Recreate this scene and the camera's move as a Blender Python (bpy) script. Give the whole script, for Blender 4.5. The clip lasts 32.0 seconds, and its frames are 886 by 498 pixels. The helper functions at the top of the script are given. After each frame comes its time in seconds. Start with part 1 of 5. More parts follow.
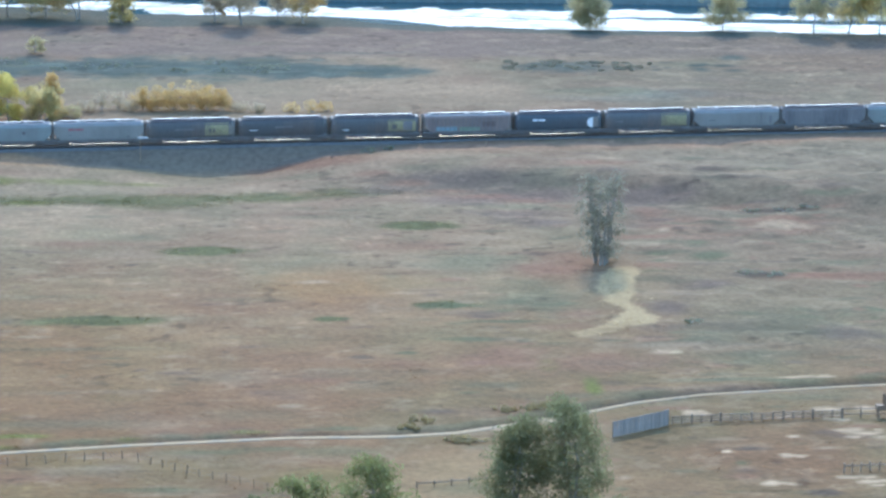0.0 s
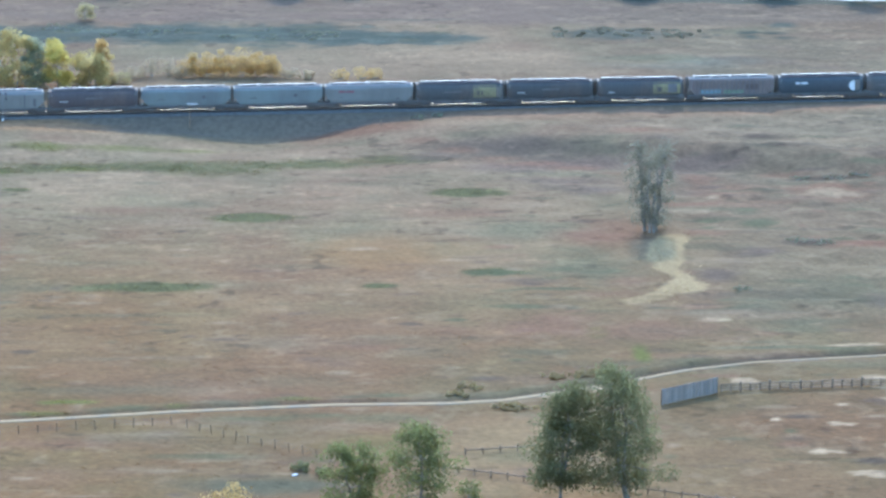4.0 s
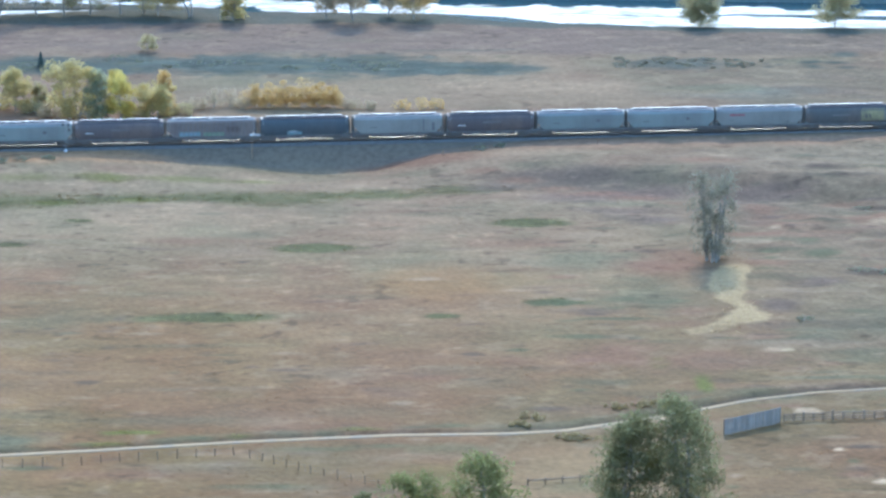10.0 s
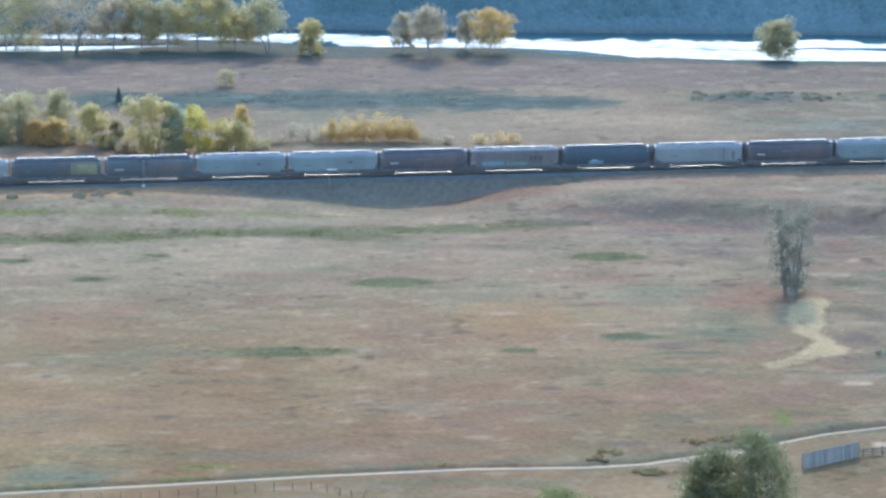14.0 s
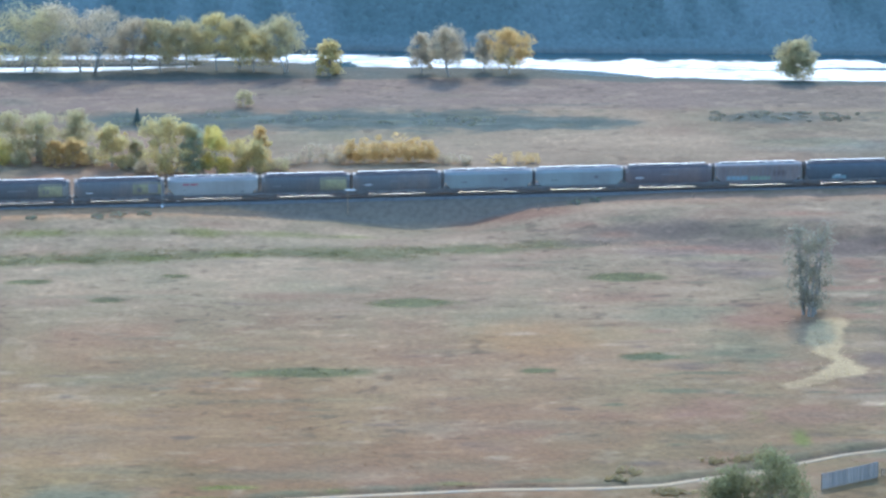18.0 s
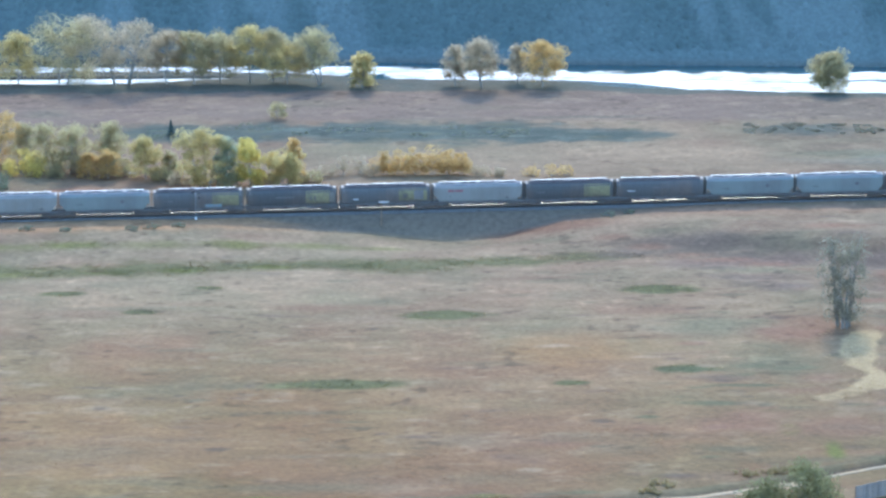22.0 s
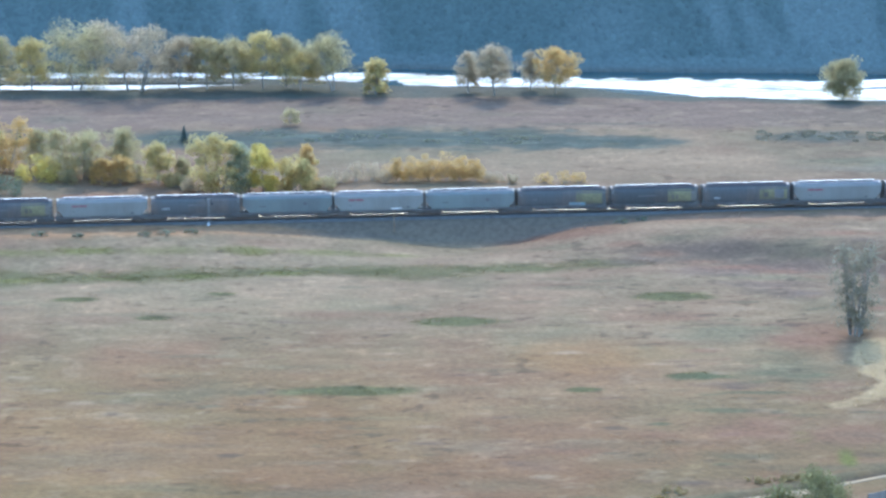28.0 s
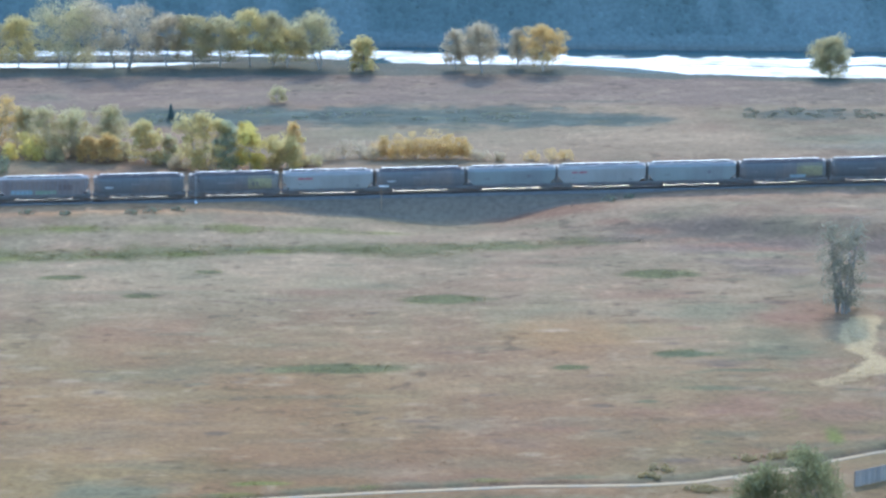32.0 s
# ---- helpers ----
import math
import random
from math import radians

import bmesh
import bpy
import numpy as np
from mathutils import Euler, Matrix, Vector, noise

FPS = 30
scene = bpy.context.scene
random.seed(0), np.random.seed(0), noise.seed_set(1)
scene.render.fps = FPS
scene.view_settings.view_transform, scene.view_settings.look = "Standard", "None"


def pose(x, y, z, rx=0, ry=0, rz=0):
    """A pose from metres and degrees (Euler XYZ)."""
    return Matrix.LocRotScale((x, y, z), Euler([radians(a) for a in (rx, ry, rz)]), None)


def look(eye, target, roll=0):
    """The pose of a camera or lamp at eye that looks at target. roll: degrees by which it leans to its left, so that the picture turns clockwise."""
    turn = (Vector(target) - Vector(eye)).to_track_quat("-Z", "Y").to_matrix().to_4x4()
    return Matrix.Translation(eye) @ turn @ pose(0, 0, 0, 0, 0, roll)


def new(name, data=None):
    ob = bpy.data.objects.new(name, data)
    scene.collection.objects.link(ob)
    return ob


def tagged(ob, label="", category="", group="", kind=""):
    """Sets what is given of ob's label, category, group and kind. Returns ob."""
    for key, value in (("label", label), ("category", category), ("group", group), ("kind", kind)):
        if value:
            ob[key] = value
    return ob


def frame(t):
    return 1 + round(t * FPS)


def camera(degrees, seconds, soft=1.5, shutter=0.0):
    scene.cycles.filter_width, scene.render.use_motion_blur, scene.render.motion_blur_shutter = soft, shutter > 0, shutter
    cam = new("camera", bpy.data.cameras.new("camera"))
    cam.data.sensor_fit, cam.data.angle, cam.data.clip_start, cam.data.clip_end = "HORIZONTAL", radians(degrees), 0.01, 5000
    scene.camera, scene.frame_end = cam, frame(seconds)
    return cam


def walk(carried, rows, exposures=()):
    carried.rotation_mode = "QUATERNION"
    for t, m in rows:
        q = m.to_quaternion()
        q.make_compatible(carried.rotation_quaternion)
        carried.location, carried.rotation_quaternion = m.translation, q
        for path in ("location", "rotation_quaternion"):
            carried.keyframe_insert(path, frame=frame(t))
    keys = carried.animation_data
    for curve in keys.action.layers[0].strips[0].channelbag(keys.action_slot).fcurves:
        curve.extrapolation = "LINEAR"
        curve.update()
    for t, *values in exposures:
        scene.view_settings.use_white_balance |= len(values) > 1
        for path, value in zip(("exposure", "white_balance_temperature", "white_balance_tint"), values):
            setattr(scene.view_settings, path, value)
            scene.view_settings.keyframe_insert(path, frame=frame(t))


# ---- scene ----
# ---- camera: a hand-held long lens on the rim of a bluff ----
EYE = Vector((0.0, 0.0, 151.0))
cam = camera(14.0, 32.0, soft=2.7)
PAN = [  # seconds; turn to the right, dip below level and lean, in degrees
    (0, 4.1323, 14.0116, 0.674), (0.5, 3.6939, 13.6713, 0.548), (1, 3.3656, 13.5957, 0.532), (1.5, 3.7367, 13.8779, 0.581),
    (2, 3.8044, 13.9902, 0.620), (2.5, 3.6275, 14.5314, 0.651), (4.5, 3.0868, 14.5457, 0.507), (5, 2.6856, 14.2582, 0.354),
    (5.5, 2.5293, 13.8203, 0.283), (6, 2.6595, 13.7659, 0.323), (6.5, 2.6391, 13.8591, 0.322), (7, 2.5872, 13.8939, 0.364),
    (7.5, 2.5142, 13.8097, 0.348), (8, 2.2903, 13.6624, 0.294), (8.5, 2.3045, 13.9571, 0.355), (9, 2.3424, 14.0886, 0.351),
    (9.5, 2.3251, 14.1094, 0.329), (10, 2.3142, 14.0705, 0.274), (10.5, 2.0086, 13.4615, 0.172), (11, 2.3655, 14.0887, 0.322),
    (11.5, 2.2433, 13.7338, 0.235), (12, 1.9968, 13.8962, 0.238), (12.5, 1.3714, 13.6639, 0.065), (13, 1.3900, 13.9231, 0.039),
    (13.5, 1.3332, 13.9633, 0.053), (14, 1.0512, 13.5280, -0.117), (14.5, 0.8242, 13.2632, -0.232), (16.5, 1.0976, 13.1262, -0.245),
    (17, 0.9563, 13.1970, -0.181), (17.5, 0.8284, 13.2027, -0.252), (18, 0.7488, 13.2037, -0.239), (18.5, 0.7111, 13.0550, -0.279),
    (19, 0.6484, 13.2174, -0.264), (19.5, 0.4663, 13.1312, -0.325), (20, 0.3544, 12.9271, -0.338), (20.5, 0.5199, 13.2303, -0.297),
    (21, 0.5632, 13.3955, -0.283), (21.5, 0.3846, 13.1524, -0.354), (22, 0.2039, 13.0091, -0.348), (22.5, 0.2471, 13.2916, -0.342),
    (23, 0.1503, 13.2149, -0.353), (23.5, 0.1982, 13.2149, -0.368), (24, 0.0519, 12.9534, -0.395), (24.5, 0.0344, 12.9393, -0.418),
    (26.5, 0.0939, 12.9976, -0.272), (27, 0.3178, 13.3008, -0.189), (27.5, 0.1237, 13.1217, -0.246), (28, -0.0018, 12.9036, -0.253),
    (28.5, 0.0660, 12.9909, -0.197), (29, 0.0671, 13.0967, -0.231), (29.5, 0.1454, 13.0573, -0.321), (30, 0.1576, 12.9296, -0.371),
    (30.5, 0.1127, 12.9357, -0.266), (31, 0.0034, 12.6807, -0.324), (31.5, 0.1024, 13.0731, -0.310), (32, 0.2059, 13.2580, -0.243),
]


def sight(turn, dip, lean):
    """The camera's pose on its one stand."""
    a, b = radians(turn), radians(dip)
    way = Vector((math.sin(a) * math.cos(b), math.cos(a) * math.cos(b), -math.sin(b)))
    return look(EYE, EYE + way, lean)


walk(cam, [(t, sight(a, b, c)) for t, a, b, c in PAN], [(0, 2.06, 5380, 3), (12, 2.06, 5400, 4), (18, 2.1, 5400, 5), (24, 2.13, 5400, 5), (32, 2.08, 5430, 5)])

# ---- sky and sun ----
SUN_ELEVATION, SUN_TURN = 38.0, 4.0
world = bpy.data.worlds.new("sky")
scene.world = world
world.use_nodes = True
wn = world.node_tree
sky = wn.nodes.new("ShaderNodeTexSky")
sky.sky_type, sky.sun_disc = "NISHITA", False
sky.sun_elevation, sky.sun_rotation = radians(SUN_ELEVATION), radians(SUN_TURN)
sky.air_density, sky.dust_density, sky.ozone_density = 1.5, 0.7, 4.5
wn.links.new(sky.outputs[0], wn.nodes["Background"].inputs[0])
wn.nodes["Background"].inputs[1].default_value = 0.15
sun_data = bpy.data.lights.new("sun", "SUN")
sun_data.energy, sun_data.angle, sun_data.color = 0.9, radians(0.53), (1.0, 0.86, 0.66)
sun = new("sun", sun_data)
se, sa = radians(SUN_ELEVATION), radians(SUN_TURN)
sun.matrix_world = look((900 * math.sin(sa) * math.cos(se), 900 * math.cos(sa) * math.cos(se), 900 * math.sin(se)), (0, 0, 0))


# ---- materials ----
def material(name, colour, rough=0.8, metal=0.0, vary=0.25, grain=3.0, stain=0.35, bump=0.3, tint=None, per_object=0.0, per_island=0.0, attribute="", through_light=0.0, stretch=(1, 1, 1), spec=0.5):
    """A worn surface: a base colour broken by fine grain and broad stains, with relief of the same grain."""
    m = bpy.data.materials.new(name)
    m.use_nodes = True
    nt = m.node_tree
    n, l = nt.nodes, nt.links
    b = n["Principled BSDF"]
    b.inputs["Roughness"].default_value, b.inputs["Metallic"].default_value = rough, metal
    b.inputs["Specular IOR Level"].default_value = spec
    pos = n.new("ShaderNodeTexCoord")
    mp = n.new("ShaderNodeMapping")
    mp.inputs["Scale"].default_value = stretch
    l.new(pos.outputs["Object"], mp.inputs[0])
    fine, broad = n.new("ShaderNodeTexNoise"), n.new("ShaderNodeTexNoise")
    fine.inputs["Scale"].default_value, broad.inputs["Scale"].default_value = grain, grain * 0.13
    fine.inputs["Detail"].default_value, broad.inputs["Detail"].default_value = 5, 4
    l.new(mp.outputs[0], fine.inputs["Vector"])
    l.new(mp.outputs[0], broad.inputs["Vector"])
    if attribute:
        a = n.new("ShaderNodeAttribute")
        a.attribute_name = attribute
        base = a.outputs["Color"]
    else:
        c = n.new("ShaderNodeRGB")
        c.outputs[0].default_value = (*colour, 1)
        base = c.outputs[0]
    if tint:
        mix = n.new("ShaderNodeMixRGB")
        mix.inputs[2].default_value = (*tint, 1)
        ramp = n.new("ShaderNodeMapRange")
        ramp.inputs["From Min"].default_value, ramp.inputs["From Max"].default_value = 0.48, 0.66
        ramp.inputs["To Max"].default_value = stain
        l.new(broad.outputs["Fac"], ramp.inputs["Value"])
        l.new(ramp.outputs[0], mix.inputs[0])
        l.new(base, mix.inputs[1])
        base = mix.outputs[0]
    value = n.new("ShaderNodeMapRange")
    value.inputs["From Min"].default_value, value.inputs["From Max"].default_value = 0.25, 0.75
    value.inputs["To Min"].default_value, value.inputs["To Max"].default_value = 1 - vary, 1 + vary
    l.new(fine.outputs["Fac"], value.inputs["Value"])
    factor = value.outputs[0]
    for source, amount in (("ShaderNodeObjectInfo", per_object), ("ShaderNodeNewGeometry", per_island)):
        if amount:
            node = n.new(source)
            r = n.new("ShaderNodeMapRange")
            r.inputs["To Min"].default_value, r.inputs["To Max"].default_value = 1 - amount, 1 + amount
            l.new(node.outputs["Random" if source == "ShaderNodeObjectInfo" else "Random Per Island"], r.inputs["Value"])
            mul = n.new("ShaderNodeMath")
            mul.operation = "MULTIPLY"
            l.new(factor, mul.inputs[0])
            l.new(r.outputs[0], mul.inputs[1])
            factor = mul.outputs[0]
    scale = n.new("ShaderNodeVectorMath")
    scale.operation = "SCALE"
    l.new(base, scale.inputs[0])
    l.new(factor, scale.inputs["Scale"])
    l.new(scale.outputs[0], b.inputs["Base Color"])
    if bump:
        bp = n.new("ShaderNodeBump")
        bp.inputs["Strength"].default_value, bp.inputs["Distance"].default_value = bump, 0.3 / grain
        l.new(fine.outputs["Fac"], bp.inputs["Height"])
        l.new(bp.outputs[0], b.inputs["Normal"])
    if through_light:
        tr, mx = n.new("ShaderNodeBsdfTranslucent"), n.new("ShaderNodeMixShader")
        l.new(scale.outputs[0], tr.inputs[0])
        mx.inputs[0].default_value = through_light
        l.new(b.outputs[0], mx.inputs[1])
        l.new(tr.outputs[0], mx.inputs[2])
        l.new(mx.outputs[0], n["Material Output"].inputs[0])
    return m


M_GROUND = material("dry_pasture", (0.3, 0.24, 0.17), 0.95, vary=0.2, grain=0.9, attribute="tone", bump=0.35, spec=0.1)
M_TUFT = material("dry_grass", (0.3, 0.24, 0.17), 0.9, vary=0.1, grain=2.0, attribute="tone", bump=0, per_island=0.3, through_light=0.6, spec=0.1)
M_ROAD = material("pale_gravel", (0.39, 0.27, 0.155), 0.95, vary=0.18, grain=2.5, tint=(0.3, 0.24, 0.17), stain=0.8, spec=0.0)
M_BALLAST = material("railway_ballast", (0.13, 0.12, 0.11), 0.95, vary=0.35, grain=9, tint=(0.1, 0.085, 0.075), stain=0.7, bump=0.9, spec=0.25)
M_RAIL = material("polished_rail_steel", (0.4, 0.39, 0.38), 0.42, 1.0, vary=0.05, grain=2, bump=0)
M_RAIL_SIDE = material("rusty_rail_web", (0.12, 0.08, 0.06), 0.8, 0.0, grain=4)
M_TIE = material("creosoted_timber", (0.08, 0.065, 0.05), 0.9, grain=6)
M_STEEL = material("dark_running_gear", (0.145, 0.135, 0.125), 0.75, grain=8, tint=(0.11, 0.08, 0.06), stain=0.5)
M_WHEEL = material("wheel_steel", (0.16, 0.13, 0.11), 0.55, 0.6, grain=8)
M_ROOF_DULL = material("grimy_roof_sheet", (0.055, 0.052, 0.055), 0.95, spec=0.1, vary=0.15, grain=3, tint=(0.09, 0.08, 0.075), stain=0.5)
M_ROOF_PALE = material("dusty_pale_roof_sheet", (0.14, 0.145, 0.145), 0.9, spec=0.15, vary=0.12, grain=3, tint=(0.24, 0.2, 0.19), stain=0.5)
M_WALKWAY = material("galvanised_grating", (0.6, 0.6, 0.59), 0.6, 0.4, grain=6)
M_OUTLET = material("dusty_hopper_gate", (0.19, 0.165, 0.135), 0.8, grain=5, tint=(0.25, 0.21, 0.18), stain=0.6)
M_GATE = material("pale_dusty_gate", (0.24, 0.215, 0.185), 0.85, grain=5, tint=(0.2, 0.18, 0.16), stain=0.6)
M_PALE_GREY = material("pale_grey_paint", (0.26, 0.245, 0.215), 0.55, vary=0.07, grain=1.8, tint=(0.2, 0.18, 0.155), stain=0.5, per_object=0.1, stretch=(1.2, 1, 0.35))
M_BLUE_GREY = material("blue_grey_paint", (0.215, 0.228, 0.205), 0.55, vary=0.07, grain=1.8, tint=(0.165, 0.155, 0.145), stain=0.5, per_object=0.1, stretch=(1.2, 1, 0.35))
M_BROWN = material("dark_brown_paint", (0.095, 0.09, 0.084), 0.6, vary=0.14, grain=1.8, tint=(0.15, 0.11, 0.085), stain=0.6, per_object=0.2, stretch=(1.2, 1, 0.35))
M_MAROON = material("faded_maroon_paint", (0.11, 0.085, 0.08), 0.6, vary=0.14, grain=1.8, tint=(0.17, 0.115, 0.09), stain=0.6, per_object=0.15, stretch=(1.2, 1, 0.35))
M_NAVY = material("dark_blue_paint", (0.062, 0.072, 0.078), 0.55, vary=0.12, grain=1.8, tint=(0.09, 0.085, 0.085), stain=0.4, stretch=(1.2, 1, 0.35))
M_PINK = material("chalky_pinkish_grey_paint", (0.23, 0.175, 0.145), 0.75, vary=0.16, grain=2.2, tint=(0.17, 0.13, 0.12), stain=0.6, per_object=0.1, stretch=(1.2, 1, 0.35))
M_OLIVE = material("weathered_taupe_paint", (0.2, 0.18, 0.165), 0.75, vary=0.16, grain=2.2, tint=(0.11, 0.1, 0.1), stain=0.7, per_object=0.1, stretch=(1.2, 1, 0.35))
M_YELLOW = material("faded_yellow_paint", (0.29, 0.245, 0.12), 0.65, vary=0.2, grain=2, tint=(0.15, 0.12, 0.08), stain=0.8, per_object=0.15)
M_WHITE = material("chalky_white_paint", (0.75, 0.74, 0.72), 0.6, vary=0.08, grain=4, tint=(0.5, 0.46, 0.4), stain=0.4)
M_RED = material("faded_red_lettering", (0.3, 0.09, 0.1), 0.6, grain=4)
M_TEAL = material("spray_paint_teal", (0.2, 0.29, 0.3), 0.6, grain=4, tint=(0.32, 0.28, 0.28), stain=0.8)
M_GREEN_SPRAY = material("spray_paint_green", (0.2, 0.25, 0.16), 0.6, grain=4, tint=(0.34, 0.32, 0.28), stain=0.8)
M_LADDER = material("ladder_steel", (0.3, 0.28, 0.25), 0.6, grain=5)
M_BOARD = material("grey_weathered_boards", (0.3, 0.27, 0.235), 0.85, vary=0.2, grain=5, per_object=0.2, stretch=(3, 3, 0.5))
M_POST = material("weathered_post_wood", (0.25, 0.165, 0.1), 0.9, grain=6, per_object=0.2, stretch=(3, 3, 0.6))
M_RAILING = material("silvery_weathered_rails", (0.27, 0.19, 0.125), 0.9, grain=6, per_object=0.25, stretch=(3, 3, 0.6))
M_WIRE = material("fence_wire", (0.35, 0.34, 0.33), 0.5, 0.8, grain=5, bump=0)
M_BARK = material("furrowed_grey_bark", (0.27, 0.245, 0.21), 0.95, vary=0.35, grain=5, stretch=(2, 2, 0.4), bump=0.8)
M_SPRUCE = material("spruce_needles", (0.065, 0.08, 0.065), 0.9, vary=0.2, grain=2, per_island=0.3, spec=0.1)
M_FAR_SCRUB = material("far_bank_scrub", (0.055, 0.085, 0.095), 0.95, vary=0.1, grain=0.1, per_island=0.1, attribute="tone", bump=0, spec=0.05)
M_SIGNAL = material("signal_black", (0.02, 0.02, 0.022), 0.5, grain=4)
M_ALU = material("aluminium_mast", (0.26, 0.25, 0.24), 0.6, 0.2, grain=5)


def leaf_material(name, colour, glow=0.72):
    return material(name, colour, 0.7, vary=0.12, grain=0.6, bump=0, per_island=0.22, through_light=glow, spec=0.04)


M_LEAF_GREEN = leaf_material("dull_green_leaves", (0.205, 0.2, 0.1))
M_LEAF_LIME = leaf_material("light_green_leaves", (0.215, 0.22, 0.09))
M_LEAF_DARK = leaf_material("dark_green_leaves", (0.165, 0.19, 0.13))
M_LEAF_OLIVE = leaf_material("olive_turning_leaves", (0.44, 0.375, 0.205))
M_LEAF_YELLOW = leaf_material("yellow_autumn_leaves", (0.52, 0.425, 0.19))
M_LEAF_GOLD = leaf_material("bright_yellow_autumn_leaves", (0.6, 0.5, 0.16))
M_LEAF_ORANGE = leaf_material("orange_autumn_leaves", (0.56, 0.395, 0.165))
M_LEAF_GREY = leaf_material("grey_brown_thinning_leaves", (0.46, 0.375, 0.25))
M_LEAF_DUSKY = leaf_material("dusky_thinning_leaves", (0.25, 0.23, 0.165))
M_LEAF_SLATE = leaf_material("grey_green_poplar_leaves", (0.33, 0.35, 0.24))
M_BRUSH = leaf_material("olive_brown_brush_leaves", (0.32, 0.25, 0.125), 0.6)
M_SAGE = leaf_material("sage_leaves", (0.23, 0.23, 0.15), 0.5)

# river water: wind-ruffled riffles beside glassy runs, white sun glitter painted into the base colour
M_WATER = bpy.data.materials.new("river_water")
M_WATER.use_nodes = True
_n, _l = M_WATER.node_tree.nodes, M_WATER.node_tree.links
_b = _n["Principled BSDF"]
_b.inputs["IOR"].default_value = 1.4
_t, _w, _bp = _n.new("ShaderNodeTexCoord"), _n.new("ShaderNodeTexNoise"), _n.new("ShaderNodeBump")
_w.inputs["Scale"].default_value, _w.inputs["Detail"].default_value = 0.45, 6
_l.new(_t.outputs["Object"], _w.inputs["Vector"])
_l.new(_w.outputs["Fac"], _bp.inputs["Height"])
_bp.inputs["Distance"].default_value = 0.6
_a, _r = _n.new("ShaderNodeAttribute"), _n.new("ShaderNodeSeparateColor")
_a.attribute_name = "tone"
_l.new(_a.outputs["Color"], _r.inputs[0])
_glitter = _n.new("ShaderNodeMixRGB")
_glitter.inputs[1].default_value, _glitter.inputs[2].default_value = (0.03, 0.065, 0.07, 1), (0.72, 0.74, 0.74, 1)
_l.new(_r.outputs[1], _glitter.inputs[0])
_l.new(_glitter.outputs[0], _b.inputs["Base Color"])
for _socket, _low, _high in ((_b.inputs["Roughness"], 0.1, 0.52), (_bp.inputs["Strength"], 0.08, 0.6)):
    _m = _n.new("ShaderNodeMapRange")
    _m.inputs["To Min"].default_value, _m.inputs["To Max"].default_value = _low, _high
    _l.new(_r.outputs[0], _m.inputs["Value"])
    _l.new(_m.outputs[0], _socket)
_l.new(_bp.outputs[0], _b.inputs["Normal"])


# ---- mesh tools ----
class Shell:
    """Gathers solids into one mesh."""

    def __init__(self):
        self.v, self.f = [], []

    def add(self, verts, faces):
        k = len(self.v)
        self.v.extend(tuple(p) for p in verts)
        self.f.extend(tuple(i + k for i in q) for q in faces)
        return self

    def box(self, cx, cy, cz, sx, sy, sz, m=None, taper=1.0):
        p = [Vector((cx + sx / 2 * a * (taper if c > 0 else 1), cy + sy / 2 * b * (taper if c > 0 else 1), cz + sz / 2 * c)) for c in (-1, 1) for a, b in ((-1, -1), (1, -1), (1, 1), (-1, 1))]
        if m:
            p = [m @ q for q in p]
        return self.add(p, [(3, 2, 1, 0), (4, 5, 6, 7), (0, 1, 5, 4), (1, 2, 6, 5), (2, 3, 7, 6), (3, 0, 4, 7)])

    def tube(self, a, b, ra, rb, n=7):
        a, b = Vector(a), Vector(b)
        q = (b - a).to_track_quat("Z", "Y")
        ring = [Vector((math.cos(2 * math.pi * i / n), math.sin(2 * math.pi * i / n), 0)) for i in range(n)]
        p = [a + q @ (r * ra) for r in ring] + [b + q @ (r * rb) for r in ring]
        f = [(i, (i + 1) % n, n + (i + 1) % n, n + i) for i in range(n)]
        return self.add(p, f + [tuple(range(n - 1, -1, -1)), tuple(range(n, 2 * n))])

    def loft(self, rings, caps=True):
        n = len(rings[0])
        p = [q for r in rings for q in r]
        f = [(s * n + i, s * n + (i + 1) % n, (s + 1) * n + (i + 1) % n, (s + 1) * n + i) for s in range(len(rings) - 1) for i in range(n)]
        if caps:
            f += [tuple(range(n - 1, -1, -1)), tuple(range((len(rings) - 1) * n, len(rings) * n))]
        return self.add(p, f)

    def mesh(self, name, mat=None):
        me = bpy.data.meshes.new(name)
        me.from_pydata(self.v, [], self.f)
        bm = bmesh.new()
        bm.from_mesh(me)
        bmesh.ops.recalc_face_normals(bm, faces=bm.faces)
        bm.to_mesh(me)
        bm.free()
        if mat:
            me.materials.append(mat)
        return me


def array_mesh(name, verts, faces, mat, tone=None):
    """A mesh from arrays; faces all with the same number of corners."""
    me = bpy.data.meshes.new(name)
    k = faces.shape[1]
    me.vertices.add(len(verts))
    me.vertices.foreach_set("co", np.ascontiguousarray(verts, np.float32).ravel())
    me.loops.add(faces.size)
    me.loops.foreach_set("vertex_index", np.ascontiguousarray(faces, np.int32).ravel())
    me.polygons.add(len(faces))
    me.polygons.foreach_set("loop_start", np.arange(0, faces.size, k, dtype=np.int32))
    me.update(calc_edges=True)
    if tone is not None:
        at = me.color_attributes.new("tone", "FLOAT_COLOR", "POINT")
        at.data.foreach_set("color", np.ascontiguousarray(np.c_[tone, np.ones(len(tone))], np.float32).ravel())
    me.materials.append(mat)
    return me


def part(name, me, parent, label="", at=None, kind=""):
    ob = new(name, me)
    ob.parent = parent
    if at is not None:
        ob.matrix_basis = at
    return tagged(ob, label, kind=kind)


def thing(name, m, label, category, group="", me=None):
    ob = new(name, me)
    ob.matrix_basis = m
    return tagged(ob, label, category, group)


# ---- lie of the land ----
RNG = np.random.default_rng(7)
LATTICE = RNG.random((6, 256, 256))


